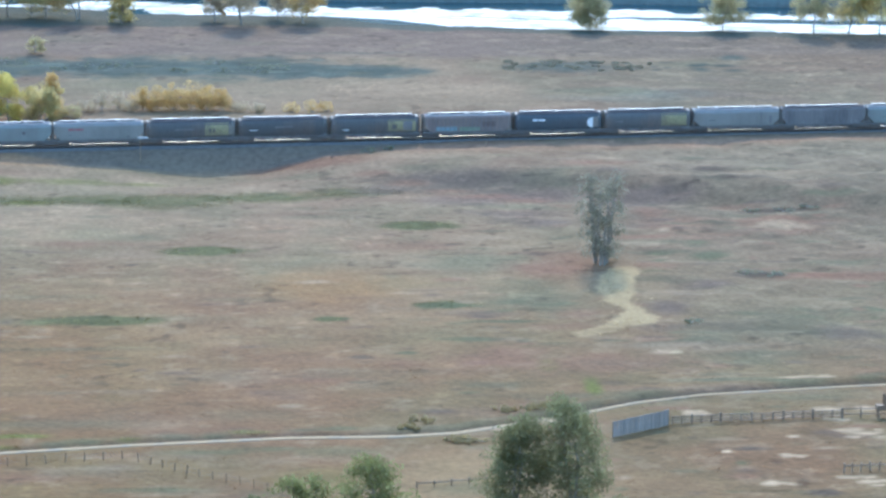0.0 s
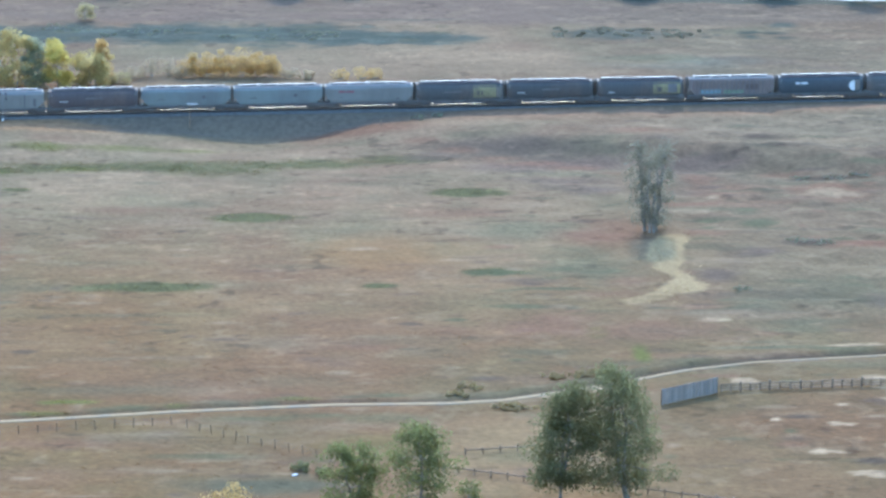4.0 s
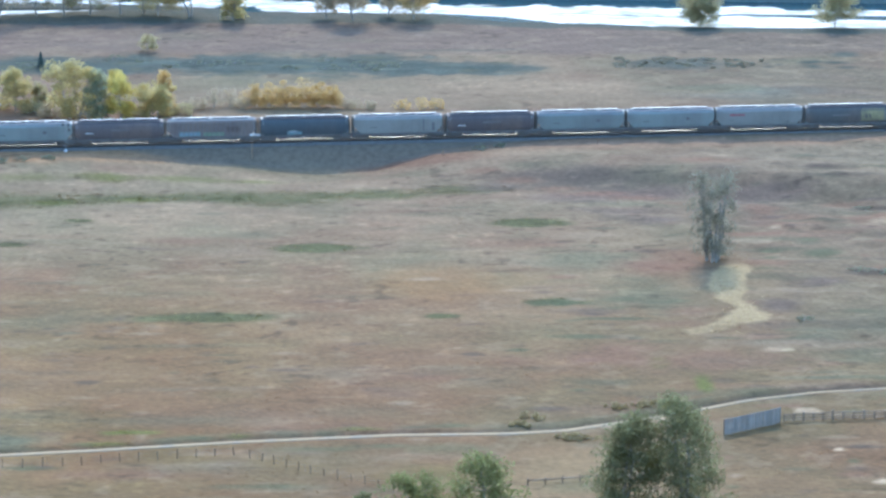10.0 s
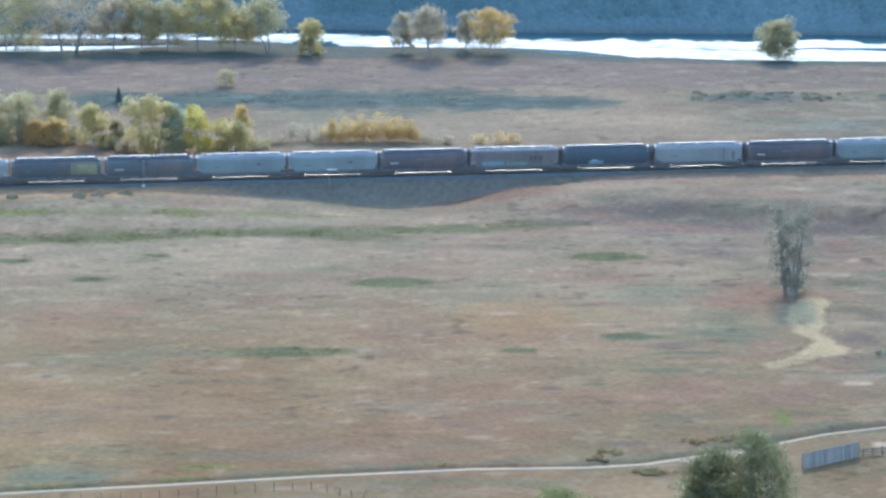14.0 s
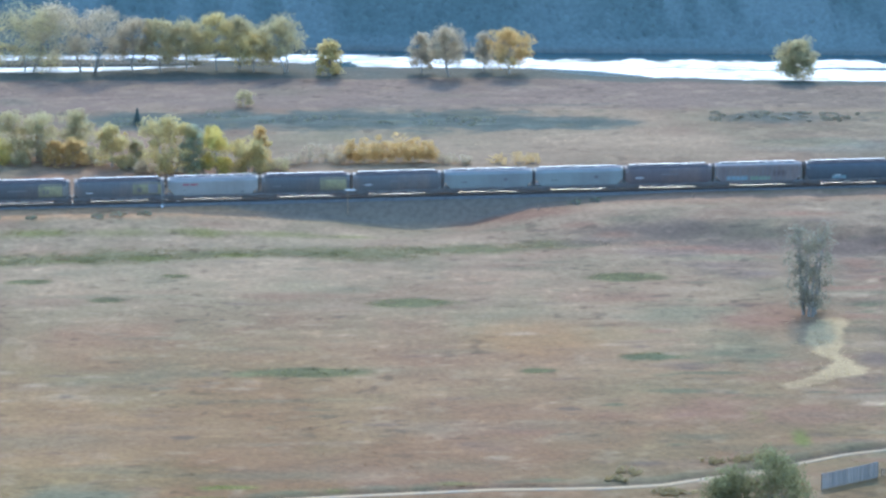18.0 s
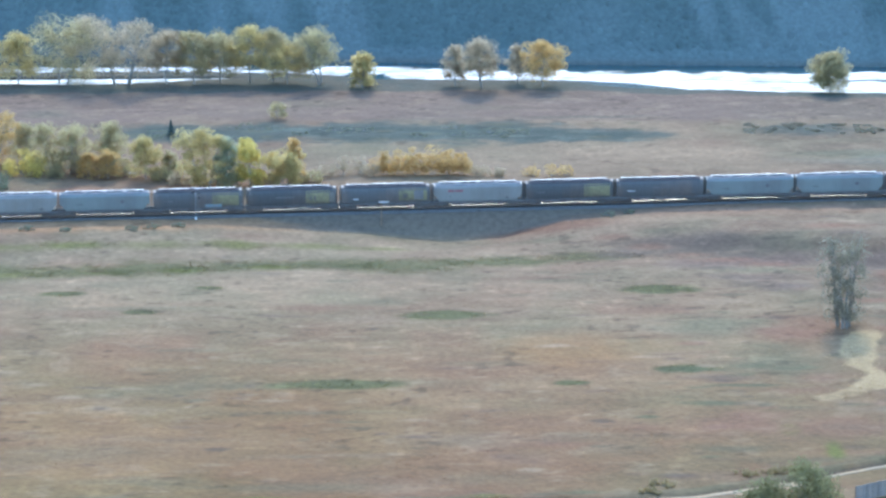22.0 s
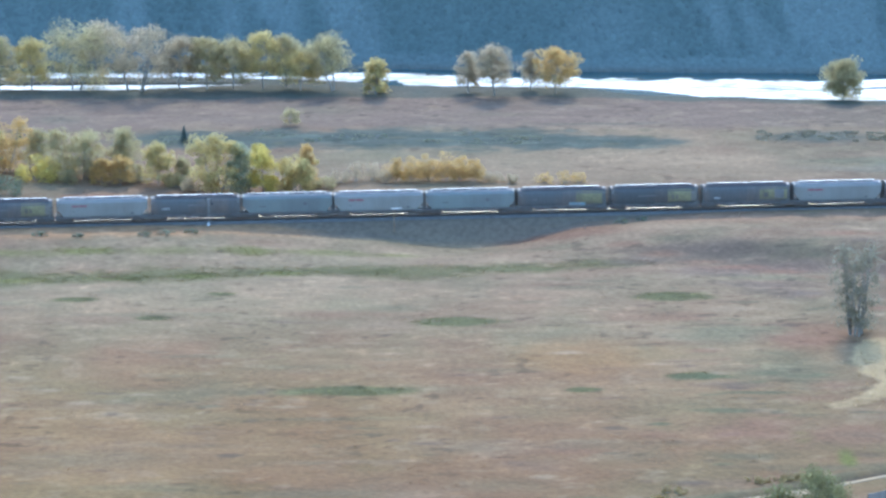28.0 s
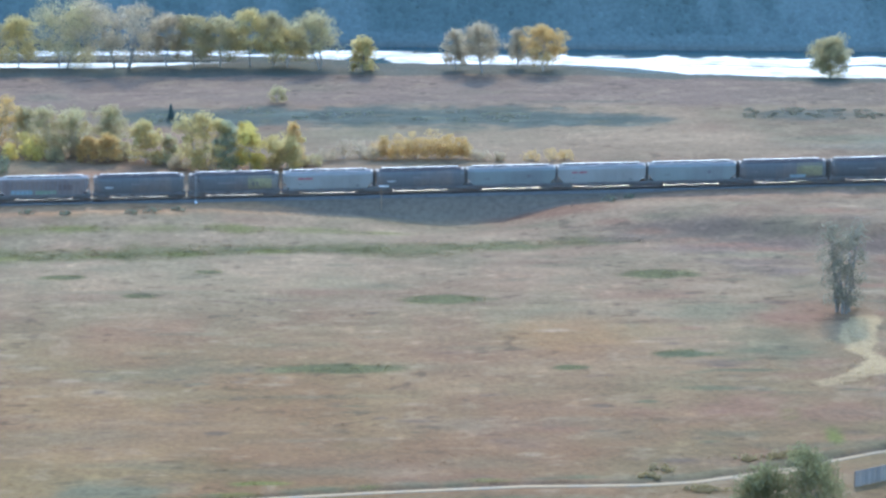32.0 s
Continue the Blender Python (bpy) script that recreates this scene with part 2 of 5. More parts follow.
def vnoise(x, y, size, layer=0):
    u, v = x / size + 57.3 * layer, y / size + 31.7 * layer
    i, j = np.floor(u).astype(int), np.floor(v).astype(int)
    a, b = u - i, v - j
    a, b = a * a * (3 - 2 * a), b * b * (3 - 2 * b)
    g = LATTICE[layer % 6]
    i0, i1, j0, j1 = i % 256, (i + 1) % 256, j % 256, (j + 1) % 256
    return (g[i0, j0] * (1 - a) + g[i1, j0] * a) * (1 - b) + (g[i0, j1] * (1 - a) + g[i1, j1] * a) * b


def fbm(x, y, size, layer=0, octaves=4):
    total, amp, norm = 0, 1.0, 0
    for k in range(octaves):
        total, norm = total + amp * vnoise(x, y, size / 2 ** k, layer + k), norm + amp
        amp *= 0.55
    return total / norm


def smooth(a, b, x):
    u = np.clip((x - a) / (b - a), 0, 1)
    return u * u * (3 - 2 * u)


RAIL_Y, RAIL_SLOPE = 690.6, 0.0868
ROAD = [(-900, 380), (-300, 455), (-120, 482), (-51.3, 493.9), (-30.5, 497.0), (-10, 500.6), (13.6, 503.6), (30.1, 503.9), (38.6, 505.3), (46.4, 508.8), (55.2, 513.0), (67.1, 520.2), (78, 524.2), (86.9, 525.7), (102, 528.2), (170, 537), (400, 560), (900, 590)]
SHORE_NEAR = [(-900, 879.3), (-300, 860.4), (-107, 854.6), (-59, 854.9), (-41, 852.9), (-11.2, 843.9), (29.2, 840.7), (46.1, 829.3), (94.4, 821.6), (127, 819.7), (163, 816.1), (400, 799.8), (900, 755.1)]
SHORE_FAR = [(-900, 920), (-110, 872.6), (-60, 869.8), (-11.6, 865), (30.2, 860.4), (50, 858.8), (77, 857.3), (104, 854.8), (131, 851.9), (156, 849.2), (400, 826), (900, 790)]


BANK_FOOT = [(-400, -0.5), (-60, -0.55), (-42, -0.85), (-27, -1.7), (-12, -2.8), (-4, -4.0), (4, -4.6), (14, -4.2), (19, -3.0), (26, -1.6), (40, -0.85), (55, -0.55), (400, -0.5)]


def along(line, x):
    return np.interp(x, [p[0] for p in line], [p[1] for p in line])


def slough(x, y):
    """1 inside the still backwater in front of the spit."""
    return smooth(-42, -54, x) * smooth(837.6, 839.2, y - 6 * smooth(-78, -44, x)) * smooth(846.6, 845, y)


def height(x, y):
    x, y = np.asarray(x, float), np.asarray(y, float)
    d = RAIL_Y + RAIL_SLOPE * x - y
    foot = np.interp(x, [p[0] for p in BANK_FOOT], [p[1] for p in BANK_FOOT])
    shelf = smooth(0, 26 - 11 * smooth(25, 55, x), d - (5 + 0.42 * np.clip(x - 20, 0, 200)))
    front = foot + (-3.3 - foot) * shelf
    bank = np.minimum(-0.75, -0.75 - (np.abs(d) - 2.6) / 1.6)
    z = np.where(d > 0, np.maximum(front, bank), np.maximum(-2.0, bank))
    bed = smooth(9, 3.5, np.abs(d))
    road = smooth(5, 2, np.abs(y - along(ROAD, x)))
    creek = smooth(1.3, 0.9, np.hypot((x - 71) / 9, (y - 576) / 30))
    calm = np.maximum(np.maximum(bed, road), creek)
    rough = 0.4 + 1.4 * smooth(40, 75, x) * smooth(530, 560, y) * smooth(720, 690, y)
    z = z + (1 - calm) * (rough * (0.7 * (fbm(x, y, 22, 1, 3) - 0.5) + 0.32 * (vnoise(x, y, 3.6, 3) - 0.5)) + 0.07 * (vnoise(x, y, 1.9, 2) - 0.5))
    beyond = y - along(ROAD, x)
    z = z - 0.3 * np.exp(-((beyond - 1.6) / 0.55) ** 2) + (0.08 + 0.24 * smooth(35, 60, x)) * smooth(2, 3.4, beyond) * smooth(11, 5, beyond)
    near, far = along(SHORE_NEAR, x), along(SHORE_FAR, x)
    wobble = 3.0 * (fbm(x, y, 18, 2, 3) - 0.5)
    river = smooth(-1.5, 2.0, y - near + wobble) * smooth(3, -1, y - far)
    z = z * (1 - river) - 4.5 * river
    z = z - 1.8 * slough(x, y + wobble * 0.4)
    over = y - far
    z = np.where(over > 1, np.maximum(z, -3 + 0.9 * np.minimum(over, 34) + 0.35 * np.clip(over - 34, 0, 400)), z)
    # the bluff under the camera
    rim = 149.2 - 0.52 * np.clip(y - 2, 0, None)
    return np.maximum(z, np.minimum(149.2, rim))


def on_ground(x, y):
    return float(height(x, y))


# ---- colours of the pasture ----
C_STRAW, C_BROWN, C_SAGE = np.array((0.194, 0.128, 0.074)), np.array((0.156, 0.092, 0.054)), np.array((0.124, 0.103, 0.056))
C_GREEN, C_ORANGE, C_RED = np.array((0.082, 0.078, 0.038)), np.array((0.211, 0.112, 0.047)), np.array((0.175, 0.090, 0.052))
C_PALE, C_SAND, C_MAUVE = np.array((0.265, 0.178, 0.102)), np.array((0.288, 0.209, 0.113)), np.array((0.128, 0.084, 0.059))
C_LIME, C_TEAL, C_DARK, C_GRAVEL = np.array((0.124, 0.116, 0.029)), np.array((0.082, 0.078, 0.047)), np.array((0.093, 0.063, 0.041)), np.array((0.131, 0.100, 0.071))
C_RUSH = C_GREEN * np.array((1.2, 1.08, 0.92))
C_BLUE_SAGE = np.array((0.067, 0.068, 0.05))
PATCHES = []


def patch(colour, x, y, rx, ry, amount=0.9, edge=0.35):
    PATCHES.append((colour, x, y, rx, ry, amount, edge))


# swells and hollows of the grazed ground, as drifts of shorter, greyer or redder grass
drift = np.random.default_rng(33)
for _k in range(90):
    _x, _y = 42 + 95 * drift.random(), 520 + 165 * drift.random()
    patch((C_SAGE * 0.82, C_DARK * 1.2, C_RED, C_STRAW * 1.15, C_SAGE)[_k % 5], _x, _y, 3 + 9 * drift.random(), 0.8 + 2.4 * drift.random(), 0.42 + 0.4 * drift.random(), 0.9)
for _k in range(110):
    _x, _y = -95 + 140 * drift.random(), 470 + 205 * drift.random()
    patch((C_SAGE, C_BROWN, C_STRAW * 1.15, C_RED, C_SAGE * 0.9)[_k % 5], _x, _y, 4 + 12 * drift.random(), 1.2 + 3.5 * drift.random(), 0.25 + 0.3 * drift.random(), 1.0)
for _k in range(40):
    _x, _y = -100 + 230 * drift.random(), 735 + 85 * drift.random()
    patch((C_STRAW, C_SAGE, C_MAUVE, C_TEAL)[_k % 4], _x, _y, 6 + 16 * drift.random(), 1.5 + 4 * drift.random(), 0.25 + 0.3 * drift.random(), 1.0)
for _k in range(60):
    _x, _y = -95 + 200 * drift.random(), 475 + 200 * drift.random()
    patch(C_DARK * 0.9, _x, _y, 0.5 + 1.3 * drift.random(), 0.4 + 0.6 * drift.random(), 0.55, 0.8)
for _x, _y, _rx, _ry in ((-15, 569.9, 11.8, 3.5), (2.5, 616, 9, 3.4), (-51.5, 619.9, 3.6, 1.9), (-66.4, 634.1, 4.4, 2), (41.5, 634.7, 7.7, 3.6), (23.1, 570, 3.3, 1.7), (42.6, 578.6, 6.2, 2.4), (-40.5, 637.5, 3.2, 1.6)):
    patch(C_RUSH, _x, _y, _rx, _ry, 0.95, 0.38)
patch(C_SAGE, 49.5, 607.1, 12, 9, 0.7, 0.8)
patch(C_SAGE * np.array((1.1, 1.0, 0.95)), 56.2, 583.9, 11, 12, 0.6, 0.8)
patch(C_GREEN, 56, 578, 6, 4, 0.25, 0.8)
patch(C_LIME, -37, 668.5, 6.4, 2.6, 0.65, 0.8)
patch(C_LIME, -66.9, 667.2, 8.6, 2.2, 0.65, 0.8)
for _x, _y, _rx, _ry in ((-82, 665.5, 11, 2.2), (-53, 667.2, 10, 2.4), (-24, 669, 9, 2.2), (-9, 668, 7, 1.6)):
    patch(C_LIME * 0.95, _x, _y, _rx, _ry, 0.5, 0.9)
patch(C_SAGE, -46, 501.8, 10, 4, 0.9, 0.6)
patch(C_LIME, -25.2, 505.7, 4.5, 1.3, 0.8, 0.6)
patch(C_GREEN, -38.8, 489.1, 4.8, 1.5, 0.7, 0.5)
patch(C_LIME * 0.9, 61.5, 528.5, 1.6, 5.5, 0.85, 0.6)
patch(C_LIME * 0.9, 55.8, 541.3, 1.8, 3.4, 0.8, 0.6)
for _x, _y, _rx, _ry in ((-58, 777, 16, 10), (-36, 777, 18, 12), (-10, 776, 21, 13.5), (15, 775, 21, 13.5), (37, 772, 17, 8)):
    patch(C_BLUE_SAGE, _x, _y, _rx, _ry, 0.95, 0.5)
for _k in range(70):
    _x = -66 + 112 * drift.random()
    patch((C_BLUE_SAGE * 0.75, C_BLUE_SAGE * 1.5, C_SAGE * 0.8)[_k % 3], _x, 775 + 20 * (drift.random() - 0.5), 1.5 + 3 * drift.random(), 0.8 + 1.6 * drift.random(), 0.6, 0.8)
patch(C_BLUE_SAGE, 83, 775.5, 13, 7, 0.8, 0.7)
patch(C_BLUE_SAGE, 121, 786, 3.6, 3.4, 0.8, 0.6)
for _k in range(36):
    patch(C_BLUE_SAGE * 0.75, 72 + 48 * drift.random(), 776 + 12 * (drift.random() - 0.5), 0.8 + 2 * drift.random(), 0.7 + 1.2 * drift.random(), 0.6, 0.8)
patch(C_BLUE_SAGE * 1.5, 90, 745, 19, 8, 0.75, 0.7)
patch(C_STRAW * 1.2, 50, 753, 24, 8, 0.8, 0.7)
patch(C_SAGE, 85.7, 748.7, 15, 5, 0.8, 0.6)
# dark slopes and hummocks on the right: relief shading painted as darker grass
patch(C_DARK, 97.9, 597.3, 4.3, 2.2, 0.5, 0.7)
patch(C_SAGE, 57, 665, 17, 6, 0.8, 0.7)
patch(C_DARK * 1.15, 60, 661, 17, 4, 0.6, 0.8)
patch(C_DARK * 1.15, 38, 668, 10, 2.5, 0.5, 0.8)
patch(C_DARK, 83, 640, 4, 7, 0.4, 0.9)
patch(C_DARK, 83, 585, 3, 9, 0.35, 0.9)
patch(C_DARK, 108.3, 643.9, 7.3, 1.5, 0.55, 0.6)
for _k, (_x, _y, _rx) in enumerate(((-82, 650.3, 14), (-66, 651.4, 13), (-51, 652.9, 14), (-35, 654.9, 13), (-19.4, 655.5, 14), (-3.6, 654.3, 13), (12.3, 657.5, 12), (30, 660.7, 11))):
    patch(C_RUSH, _x, _y, _rx, (6.6, 4.8, 6.4, 4.8, 4.6, 6.8, 4.6, 3.6)[_k], 0.8, 0.75)
    patch((C_LIME, C_RUSH * 0.95)[_k > 3], _x + 5, _y - 1.2, _rx * 0.4, 1.8, 0.6, 0.8)
patch(C_ORANGE, 24, 590, 17, 13, 0.75, 0.9)
patch(C_ORANGE, 23.1, 582.6, 5.7, 4.2, 0.5, 0.9)
patch(C_RED, 24, 681.5, 16, 4, 0.75, 0.6)
patch(C_RED, 57.6, 655.9, 14, 3, 0.6, 0.7)
patch(C_RED, 62, 601.8, 9, 6, 0.8, 0.8)
patch(C_RED, 107.4, 631.9, 8, 6, 0.6, 0.8)
patch(C_RED, 88.2, 634.6, 8.2, 7, 0.5, 0.9)
patch(C_PALE, 106, 632, 4, 3, 0.6, 0.6)
# small mottling of tufts, bare soil and dung-dark spots
for _k in range(260):
    _x, _y = 40 + 80 * drift.random(), 468 + 215 * drift.random()
    patch((C_SAGE * 0.8, C_MAUVE * 0.8, C_STRAW * 1.25, C_GREEN * 1.2, C_RED * 1.1)[_k % 5], _x, _y, 0.9 + 3.2 * drift.random(), 0.5 + 0.9 * drift.random(), 0.3 + 0.4 * drift.random(), 0.8)
for _k in range(300):
    _x, _y = -95 + 140 * drift.random(), 462 + 220 * drift.random()
    patch((C_STRAW * 1.25, C_MAUVE * 0.85, C_BROWN * 0.8, C_PALE, C_SAGE * 0.9)[_k % 5], _x, _y, 0.9 + 3.0 * drift.random(), 0.45 + 0.7 * drift.random(), 0.25 + 0.35 * drift.random(), 0.8)
# bleached yard and road-side clearings
for _x, _y, _rx, _ry in ((98.1, 503.5, 4.4, 2.8), (96.0, 510.5, 2.1, 1.2), (98.7, 516.3, 4.9, 1.2), (93.4, 482.0, 3.6, 1.1), (96.1, 479.5, 2.4, 1.6), (86.7, 492.7, 2.9, 0.8), (88.1, 502.1, 0.7, 0.9), (77.2, 495.2, 0.7, 0.8), (75.4, 514.1, 1.9, 1.8), (82.6, 480.0, 2.8, 1.3), (95.5, 532.7, 4, 0.6), (104, 499, 4, 2.2), (105, 485, 5, 2), (87, 470, 4, 2), (110, 508, 5, 2)):
    for _k in range(9):
        _s = 0.12 + 0.3 * drift.random()
        patch(C_PALE * (1.15 + 0.4 * drift.random()), _x + _rx * (1.5 * drift.random() - 0.75), _y + _ry * (1.5 * drift.random() - 0.75), _rx * _s + 0.4, _ry * _s * 0.6 + 0.3, 0.8, 0.8)
patch(C_PALE, 75.4, 548.6, 2.6, 1.6, 0.75, 0.7)
patch(C_SAND, 77, 548, 1.2, 0.9, 0.9, 0.6)
# spilt gravel beside the bend of the road
for _x, _y, _rx, _ry in ((45.9, 508.0, 4.2, 1.7), (52.9, 511.0, 3.0, 1.6)):
    patch(C_PALE * 1.5, _x, _y, _rx, _ry, 0.8, 0.6)
# an old pale track and olive turf in the near pasture
for _x, _y in ((-70.2, 579.2), (-64.7, 571.2), (-58.4, 563.3), (-53.2, 556.4)):
    patch(C_PALE, _x, _y, 2.6, 1.3, 0.6, 0.8)
for _x, _y, _rx, _ry in ((-40.8, 534.0, 28.7, 15), (-12.7, 518.1, 16.9, 9.1), (-49.2, 574.3, 9.3, 3.7)):
    patch(C_BROWN * np.array((1.08, 1.02, 0.85)), _x, _y, _rx, _ry, 0.5, 0.9)
for _x, _y, _rx, _ry in ((-53.2, 556.1, 1.6, 1.2), (-32.9, 532.3, 2.2, 1.3), (-45.5, 562.0, 1.3, 0.7), (-10.1, 606.4, 1.4, 0.8), (88.8, 475.4, 2.7, 1.3), (81.0, 496.2, 3.7, 0.8)):
    patch(C_DARK * 0.85, _x, _y, _rx, _ry, 0.7, 0.6)
# swells beside the cutting, shading painted in: a pale crest, a dusky face, a reddish foot
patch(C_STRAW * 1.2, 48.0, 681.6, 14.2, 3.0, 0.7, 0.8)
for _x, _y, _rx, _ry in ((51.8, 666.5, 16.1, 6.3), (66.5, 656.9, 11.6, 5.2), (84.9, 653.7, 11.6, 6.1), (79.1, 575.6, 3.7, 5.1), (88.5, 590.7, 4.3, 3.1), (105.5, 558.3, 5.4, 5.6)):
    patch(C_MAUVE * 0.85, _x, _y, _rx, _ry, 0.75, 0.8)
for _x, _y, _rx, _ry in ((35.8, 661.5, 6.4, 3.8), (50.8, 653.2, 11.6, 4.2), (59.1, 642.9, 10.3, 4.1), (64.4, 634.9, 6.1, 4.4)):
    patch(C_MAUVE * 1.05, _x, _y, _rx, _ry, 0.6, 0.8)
for _x, _y, _rx, _ry in ((34.3, 671.5, 4.9, 2.0), (41.6, 666.0, 4.8, 1.9), (48.8, 661.2, 4.8, 1.9), (55.9, 657.3, 4.8, 1.9), (63.0, 653.6, 4.7, 1.9), (69.0, 649.7, 4.2, 1.8), (106.6, 636.9, 6.2, 3.1), (85.0, 643.7, 4.1, 3.6), (52.0, 549.8, 7.1, 3.7), (63.8, 572.0, 4.6, 4.0), (63.8, 542.0, 16.7, 7.2), (65.9, 608.8, 5.9, 4.9), (45.0, 544.7, 8.0, 4.6)):
    patch(C_RED, _x, _y, _rx, _ry, 0.6, 0.8)
# thin dark arcs on the right paint the shaded sides of hummocks
for _x, _y, _rx, _ry in ((99.3, 667.3, 6.4, 1.9), (108.9, 643.7, 8.3, 1.6), (101.4, 660.5, 7.4, 1.9), (97.5, 597.4, 5.0, 2.8), (26.6, 546.9, 2.0, 1.3), (80.8, 496.5, 3.3, 1.1), (87.7, 475.8, 3.1, 1.6)):
    patch(C_DARK * 0.9, _x, _y, _rx, _ry, 0.7, 0.7)
for _x, _y, _rx, _ry in ((108.4, 633.4, 5.1, 3.5), (79.6, 619.6, 5.0, 1.7), (85.2, 629.2, 1.2, 1.1)):
    patch(C_PALE, _x, _y, _rx, _ry, 0.7, 0.6)
for _x, _y, _rx, _ry in ((51.4, 568.0, 6.4, 1.4), (45.2, 557.1, 5.4, 1.7), (34.1, 549.3, 2.5, 1.3), (91.4, 611.1, 3.5, 2.5), (41.9, 577.6, 5.6, 2.2)):
    patch(C_GREEN * 1.05, _x, _y, _rx, _ry, 0.75, 0.6)
for _x, _y, _rx, _ry in ((59.1, 580.5, 9.4, 8.2), (95.7, 564.8, 12.8, 13.5), (83.4, 557.1, 5.4, 6.9)):
    patch(C_SAGE * 0.9, _x, _y, _rx, _ry, 0.55, 0.9)
# tall pale grass on the verge of the line
for _k in range(9):
    patch((C_BROWN + C_ORANGE) * 0.78, -112 + 10 * _k, 684.5 - 10.0 + 0.87 * _k, 9, 4.4, 0.9, 0.7)
for _k in range(16):
    _x = -72 + 6.2 * _k + 3 * drift.random()
    patch((C_GREEN * 1.1, C_LIME, C_SAGE * 0.9)[_k % 3], _x, np.interp(_x, (-72, -9, 25), (490.5, 503.5, 507)) + 1.5 * drift.random(), 2 + 3 * drift.random(), 0.8 + 0.6 * drift.random(), 0.65, 0.8)
for _x, _y, _rx in ((-66, 483.5, 6), (-52, 486, 5), (2, 497, 7), (12, 498.5, 6), (-6, 480, 8)):
    patch(C_GREEN * 1.15, _x, _y, _rx, 1.3, 0.55, 0.8)
patch(C_DARK, 92, 470, 4, 1.6, 0.5, 0.6)
patch(C_TEAL, 3, 466.5, 12, 4.5, 0.7, 0.7)
patch(C_GREEN * 1.2, 20, 497, 10, 3, 0.5, 0.8)
patch(C_LIME * np.array((1.1, 0.95, 1.1)), 18, 484, 9, 7, 0.5, 0.9)
patch(C_GREEN * 1.2, 39, 479, 6, 4, 0.4, 0.9)
patch(C_STRAW, 40, 742, 60, 12, 0.8, 0.8)
for _k in range(7):
    patch(C_BROWN * 1.5, 50 + 16 * _k, 687.5 + 1.4 * _k, 11, 4.5, 0.85, 0.8)
patch(C_RED * 1.15, -72, 717, 6, 3, 0.8, 0.6)


def pasture(x, y):
    """Base colour of the ground at points."""
    a = np.clip((fbm(x, y, 46, 0, 5) - 0.36) * 3.6, 0, 1)[:, None]
    b = np.clip((fbm(x, y, 17, 3, 4) - 0.42) * 3.4, 0, 1)[:, None]
    c = C_BROWN * (1 - a) + C_STRAW * a
    c = c * (1 - 0.42 * b) + C_SAGE * 0.42 * b
    # browner, closer-grazed ground towards the yard
    yard = (smooth(685, 520, y))[:, None]
    c = c * (1 - yard * np.array((-0.05, 0.02, 0.2))) * (1 - 0.13 * (smooth(40, 70, x) * smooth(600, 545, y))[:, None])
    c = c * (1 - (smooth(10, -20, x) * smooth(615, 560, y))[:, None] * np.array((0.03, 0.08, 0.15)))
    # paler, drier sward up the left of the flat
    c = c * (1 + 0.09 * (smooth(545, 600, y) * smooth(700, 680, y) * smooth(60, 20, x))[:, None])
    # the far meadow is a mown, mauve-brown field; the left middle is greyer
    far = (smooth(784, 792, y + 6 * (vnoise(x, y, 30, 2) - 0.5)) * 0.75)[:, None]
    c = c * (1 - far) + C_MAUVE * 1.12 * far
    right = (smooth(60, 95, x) * smooth(520, 560, y) * 0.4)[:, None]
    c = c * (1 - right) + (C_SAGE * 0.55 + C_MAUVE * 0.5) * right
    pale = (smooth(0.6, 0.72, fbm(x * 0.8, y, 3.4, 2, 3)) * 0.24)[:, None]
    c = c * (1 - pale) + C_PALE * pale
    warp = vnoise(x, y, 5, 4) - 0.5, vnoise(x, y, 2.1, 5) - 0.5
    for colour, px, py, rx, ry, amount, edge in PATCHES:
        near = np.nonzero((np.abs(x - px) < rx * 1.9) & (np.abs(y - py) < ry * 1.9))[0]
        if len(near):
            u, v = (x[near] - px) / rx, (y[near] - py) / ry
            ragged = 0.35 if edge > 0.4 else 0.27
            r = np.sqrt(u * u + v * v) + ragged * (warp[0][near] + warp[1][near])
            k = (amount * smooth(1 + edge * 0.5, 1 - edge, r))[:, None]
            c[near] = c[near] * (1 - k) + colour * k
    mean = np.array((0.165, 0.112, 0.068))
    c = np.maximum(mean + (c - mean) * 1.12, 0.02)
    # the dry creek bed: its two banks down the pasture
    bank = [(557.5, 61.5, 64.5), (560.5, 60.8, 68.0), (563.5, 65.2, 70.5), (566.2, 68.0, 76.3), (569.7, 70.0, 77.3), (574.7, 71.8, 74.8), (580.2, 69.2, 74.2), (587.0, 68.1, 74.9), (593.8, 69.7, 76.3), (601.9, 72.2, 77.8), (604, 74, 76)]
    left, right_bank = (np.interp(y, [q[0] for q in bank], [q[k] for q in bank]) for k in (1, 2))
    edge = np.minimum(x - left, right_bank - x) + 1.6 * warp[0] + 1.2 * warp[1]
    sand = (smooth(-0.3, 0.7, edge) * smooth(556.8, 558, y) * smooth(604.5, 602, y) * (1 - 0.5 * smooth(0.6, 0.75, vnoise(x, y, 2.4, 1)) * smooth(568, 562, y)) * (1 - 0.4 * smooth(567, 562, y)))[:, None]
    c = c * (1 - sand) + C_SAND * np.array((1.06, 0.98, 0.88)) * sand
    # tussocks, trodden ground and thin grass, metre by metre
    streak = fbm(x * 0.5, y, 3.4, 1, 3)
    c = c * (0.83 + 0.34 * (streak * (1 - 0.6 * sand[:, 0]) + 0.3 * sand[:, 0]))[:, None]
    clod = (smooth(0.76, 0.9, vnoise(x * 0.62, y, 1.5, 2)) * smooth(0.45, 0.62, fbm(x, y, 13, 5, 3)) * (1 - sand[:, 0]))[:, None]
